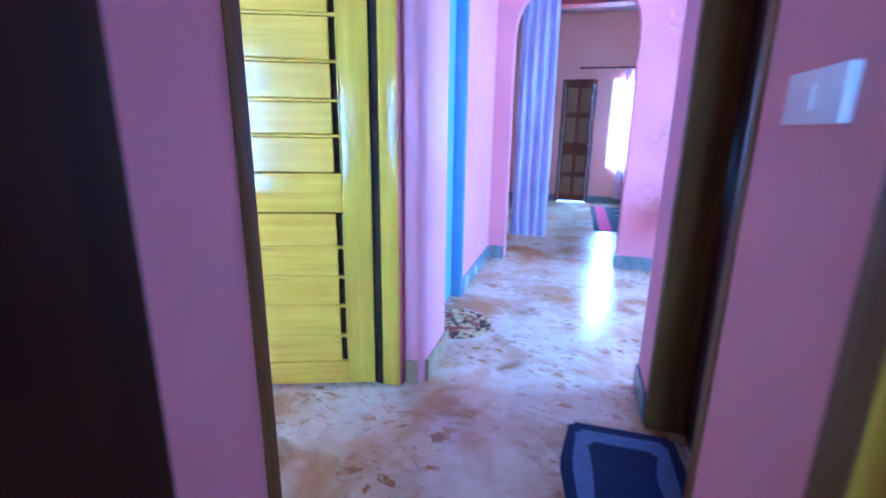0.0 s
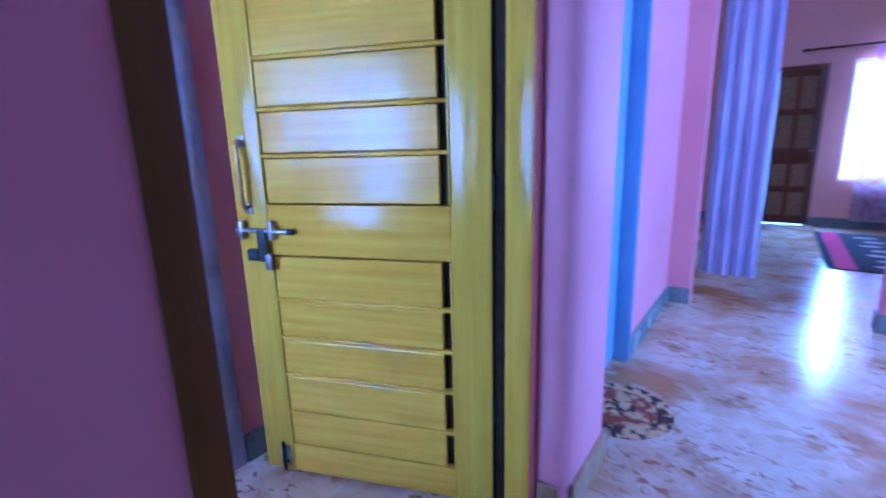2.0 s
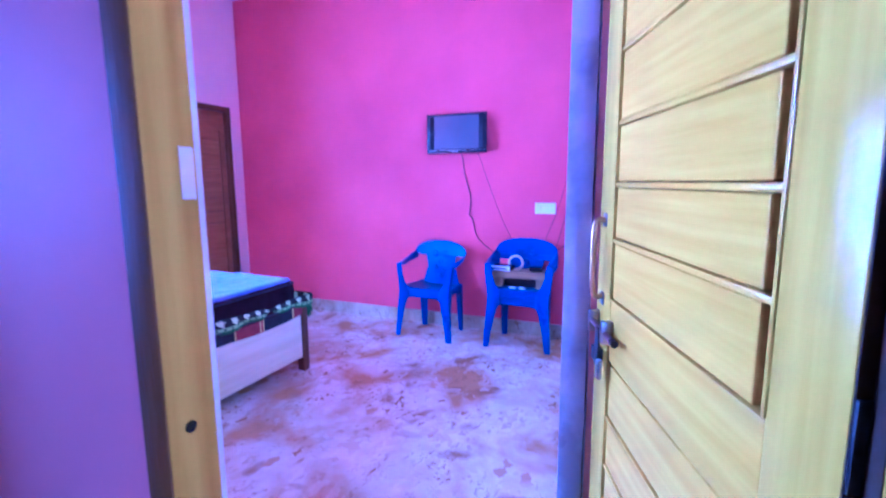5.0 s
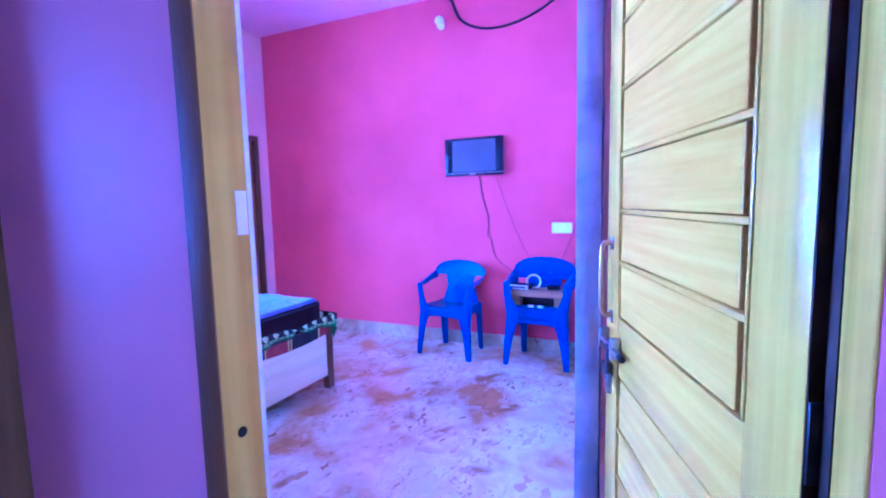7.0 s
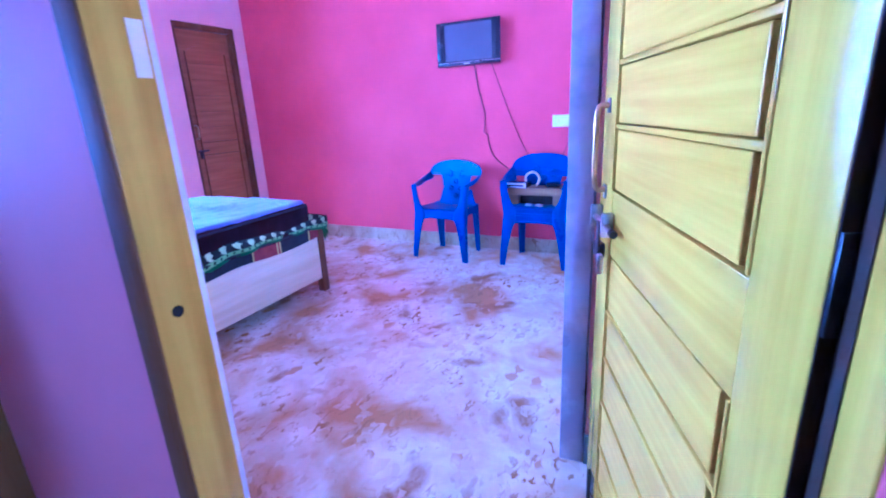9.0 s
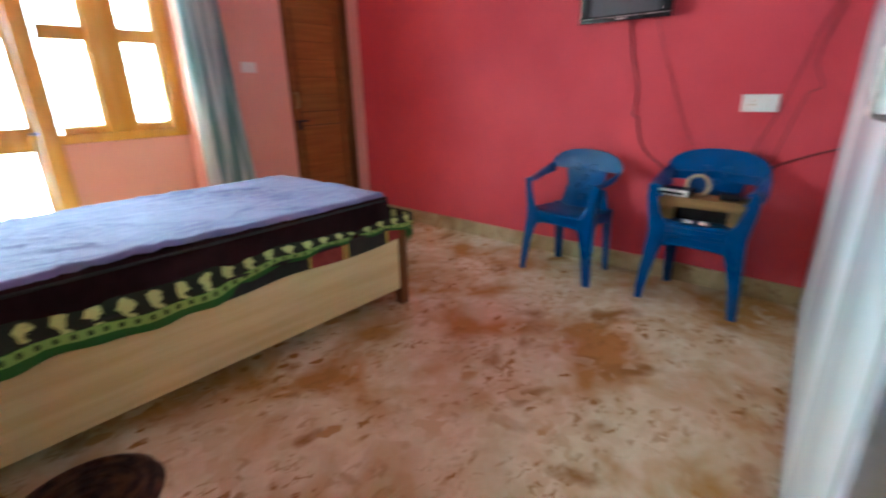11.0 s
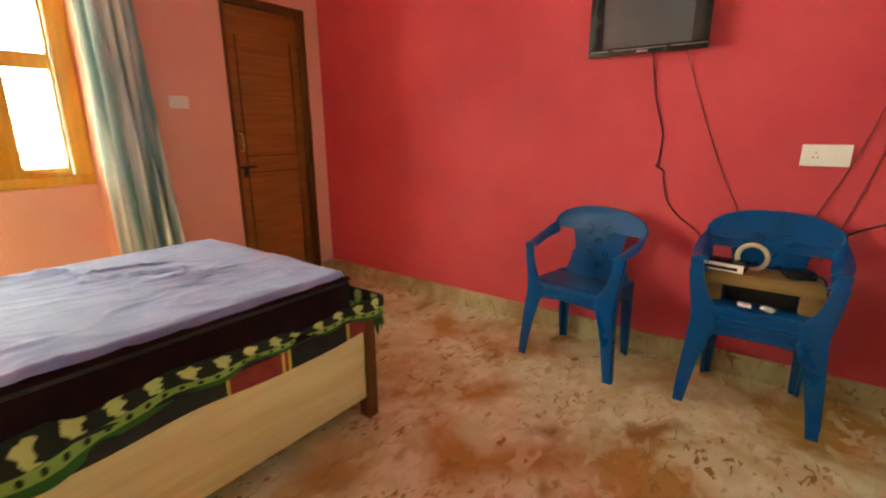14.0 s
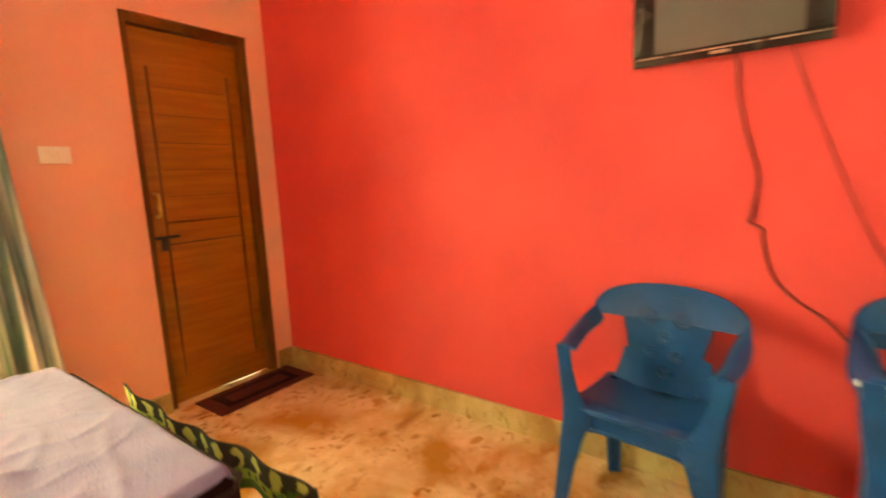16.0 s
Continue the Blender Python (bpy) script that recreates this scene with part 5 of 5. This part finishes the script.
part("handle", tube(bmesh.new(), [(XR + 0.14, 2.26, 0.95), (XR + 0.10, 2.26, 0.96), (XR + 0.10, 2.26, 1.08), (XR + 0.14, 2.26, 1.09)], 0.008, 8), STEEL, sd)
door_frame("door_frame_4", XR, XR + 0.08, 1.30, 1.68, 0.08, 2.1, BWOOD, YWOOD_V, "brown and yellow wooden door frame", side=-1)
yd = thing("yellow_door", (XR + 0.06, 1.5, 0), 0, "closed varnished yellow wooden door", "door")
part("leaf", boxes([(XR + 0.05, XR + 0.078, 1.382, 1.598, 0.01, 2.015)], 0.003), YWOOD_V, yd)
jb = setting("door_frame_5", boxes([(XC, 0.165, 1.13, 1.25, 0, 2.1)], 0.003), BWOOD, "dark brown wooden door frame", "door frame")

curtain("curtain", "pale lilac curtain hanging in the arch", drape("c", 0.28, 0.60, YA + 0.22, 0.19, 2.30, 4, 0.034, LILAC, "lilac", lean=0.0, spread=0.05), LILAC, (0.45, YA + 0.22, 0), [(0.15, YA + 0.22, 2.32), (1.4, YA + 0.22, 2.32)])
curtain("curtain", "white curtain with purple flowers at the far window", drape("c", 1.46, 1.86, F0 - 0.08, 0.10, 2.11, 7, 0.028, FLORAL, "floral", spread=0.02), FLORAL, (1.7, F0 - 0.08, 0), [(0.80, F0 - 0.08, 2.13), (2.1, F0 - 0.08, 2.13)])
fd = thing("panelled_door", (0.795, F0 + 0.03, 0), 0, "dark framed wooden entrance door with pale panels", "door")
for a, b, z0, z1 in ((0.53, 0.575, 0, 1.97), (1.015, 1.06, 0, 1.97), (0.575, 1.015, 1.925, 1.97)):
    part("frame", boxes([(a, b, F0 - 0.015, F0 + 0.10, z0, z1)], 0.004), FWOOD, fd)
part("leaf", boxes([(0.577, 1.013, F0 + 0.01, F0 + 0.05, 0.01, 1.923)], 0.003), FWOOD, fd)
for xa, xb in ((0.61, 0.77), (0.82, 0.98)):
    for z0, z1 in ((0.12, 0.42), (0.50, 0.78), (0.98, 1.38), (1.46, 1.84)):
        part("panel", boxes([(xa, xb, F0 + 0.0, F0 + 0.01, z0, z1)], 0.004), PINEBOX, fd)
part("handle", cyl(bmesh.new(), (0.995, F0 - 0.01, 0.95), 0.015, 0.04, 12, "Y"), STEEL, fd)
fw = setting("window_2", boxes([(1.29, 1.33, F0 + 0.03, F0 + 0.09, 0.58, 1.98)], 0.003), WHITE, "white framed far window", "window")
for r in ((1.88, 1.92, 0.58, 1.98), (1.33, 1.88, 1.94, 1.98), (1.33, 1.88, 0.58, 0.62), (1.59, 1.62, 0.62, 1.94)):
    part("window_frame", boxes([(r[0], r[1], F0 + 0.03, F0 + 0.09, r[2], r[3])], 0.003), WHITE, fw)

# painted trees on the pier
def painted_tree(cx, z0, h, w, seed):
    m = bmesh.new()
    rng = random.Random(seed)
    tube(m, [(cx, YA - 0.0015, z0), (cx + 0.005, YA - 0.0015, z0 + h * 0.45)], [0.007, 0.004], 6)
    for k in range(70):
        a, r = rng.uniform(0, math.pi), rng.uniform(0.25, 1.0)
        x, z = cx + math.cos(a) * w * r * 0.5, z0 + h * 0.40 + math.sin(a) * h * 0.6 * r
        if k % 5 == 0:
            tube(m, [(cx, YA - 0.0015, z0 + h * 0.38), ((cx + x) / 2, YA - 0.0015, (z + z0 + h * 0.42) / 2 + 0.01), (x, YA - 0.0015, z)], 0.0025, 4)
        s = rng.uniform(0.008, 0.016)
        bmesh.ops.create_circle(m, cap_ends=True, segments=6, radius=s, matrix=Matrix.Translation((x, YA - 0.0025 - 0.00006 * k, z)) @ Matrix.Rotation(radians(90), 4, "X"))
    return m


for i, (cx, z0, h, w) in enumerate(((1.50, 0.38, 0.34, 0.30), (1.53, 0.95, 0.26, 0.24), (1.54, 1.75, 0.40, 0.30))):
    pt = thing("wall_painting", (cx, YA - 0.001, z0), 0, "faint gilt tree painted on the pink wall", "wall painting", "painted trees")
    part("motif", painted_tree(cx, z0, h, w, i), GILT, pt, smooth=0)

wb = thing("wash_basin", (1.95, YA - 0.19, 0.5), 0, "white ceramic wash basin on the pink wall", "wash basin")
bmm = bmesh.new()
bmesh.ops.create_uvsphere(bmm, u_segments=32, v_segments=16, radius=1.0)
for v in list(bmm.verts):
    c = v.co
    v.co = Vector((1.93 + c.x * 0.24, YA - 0.195 + c.y * 0.185, 0.655 + min(c.z, 0.0) * 0.21 + (0.01 if c.z > 0 else 0) - (0.10 * (1 - (c.x ** 2 + c.y ** 2)) if c.z > 0 else 0)))
part("bowl", bmm, CERAMIC, wb, smooth=60)
part("tap", tube(bmesh.new(), smooth_path([(1.93, YA - 0.03, 0.67), (1.93, YA - 0.04, 0.76), (1.93, YA - 0.12, 0.78), (1.93, YA - 0.15, 0.74)], 4), 0.011, 8), STEEL, wb)
part("waste_pipe", tube(bmesh.new(), [(1.93, YA - 0.14, 0.47), (1.93, YA - 0.14, 0.30), (1.93, YA - 0.005, 0.28)], 0.018, 10), WPLAST, wb)
s4 = plate("light_switch", (1.69, YA - 0.014, 1.15), (1.82, YA, 1.245), "y", "white light switch plate on the pink pier", "switch")
for x in (1.71, 1.745, 1.78):
    part("rocker", boxes([(x, x + 0.022, YA - 0.019, YA - 0.013, 1.175, 1.22)], 0.002), WPLAST, s4)

dd = thing("dark_door", (0.52, 0.8, 0), 0, "dark brown wooden door standing open into the room", "door")
part("leaf", boxes([(0.50, 0.54, 0.45, 1.245, 0.01, 2.06)], 0.004), DWOOD, dd)
part("panel", boxes([(0.54, 0.548, 0.55, 1.13, 1.05, 1.92)], 0.004), DWOOD, dd)
part("panel", boxes([(0.54, 0.548, 0.55, 1.13, 0.2, 0.85)], 0.004), DWOOD, dd)
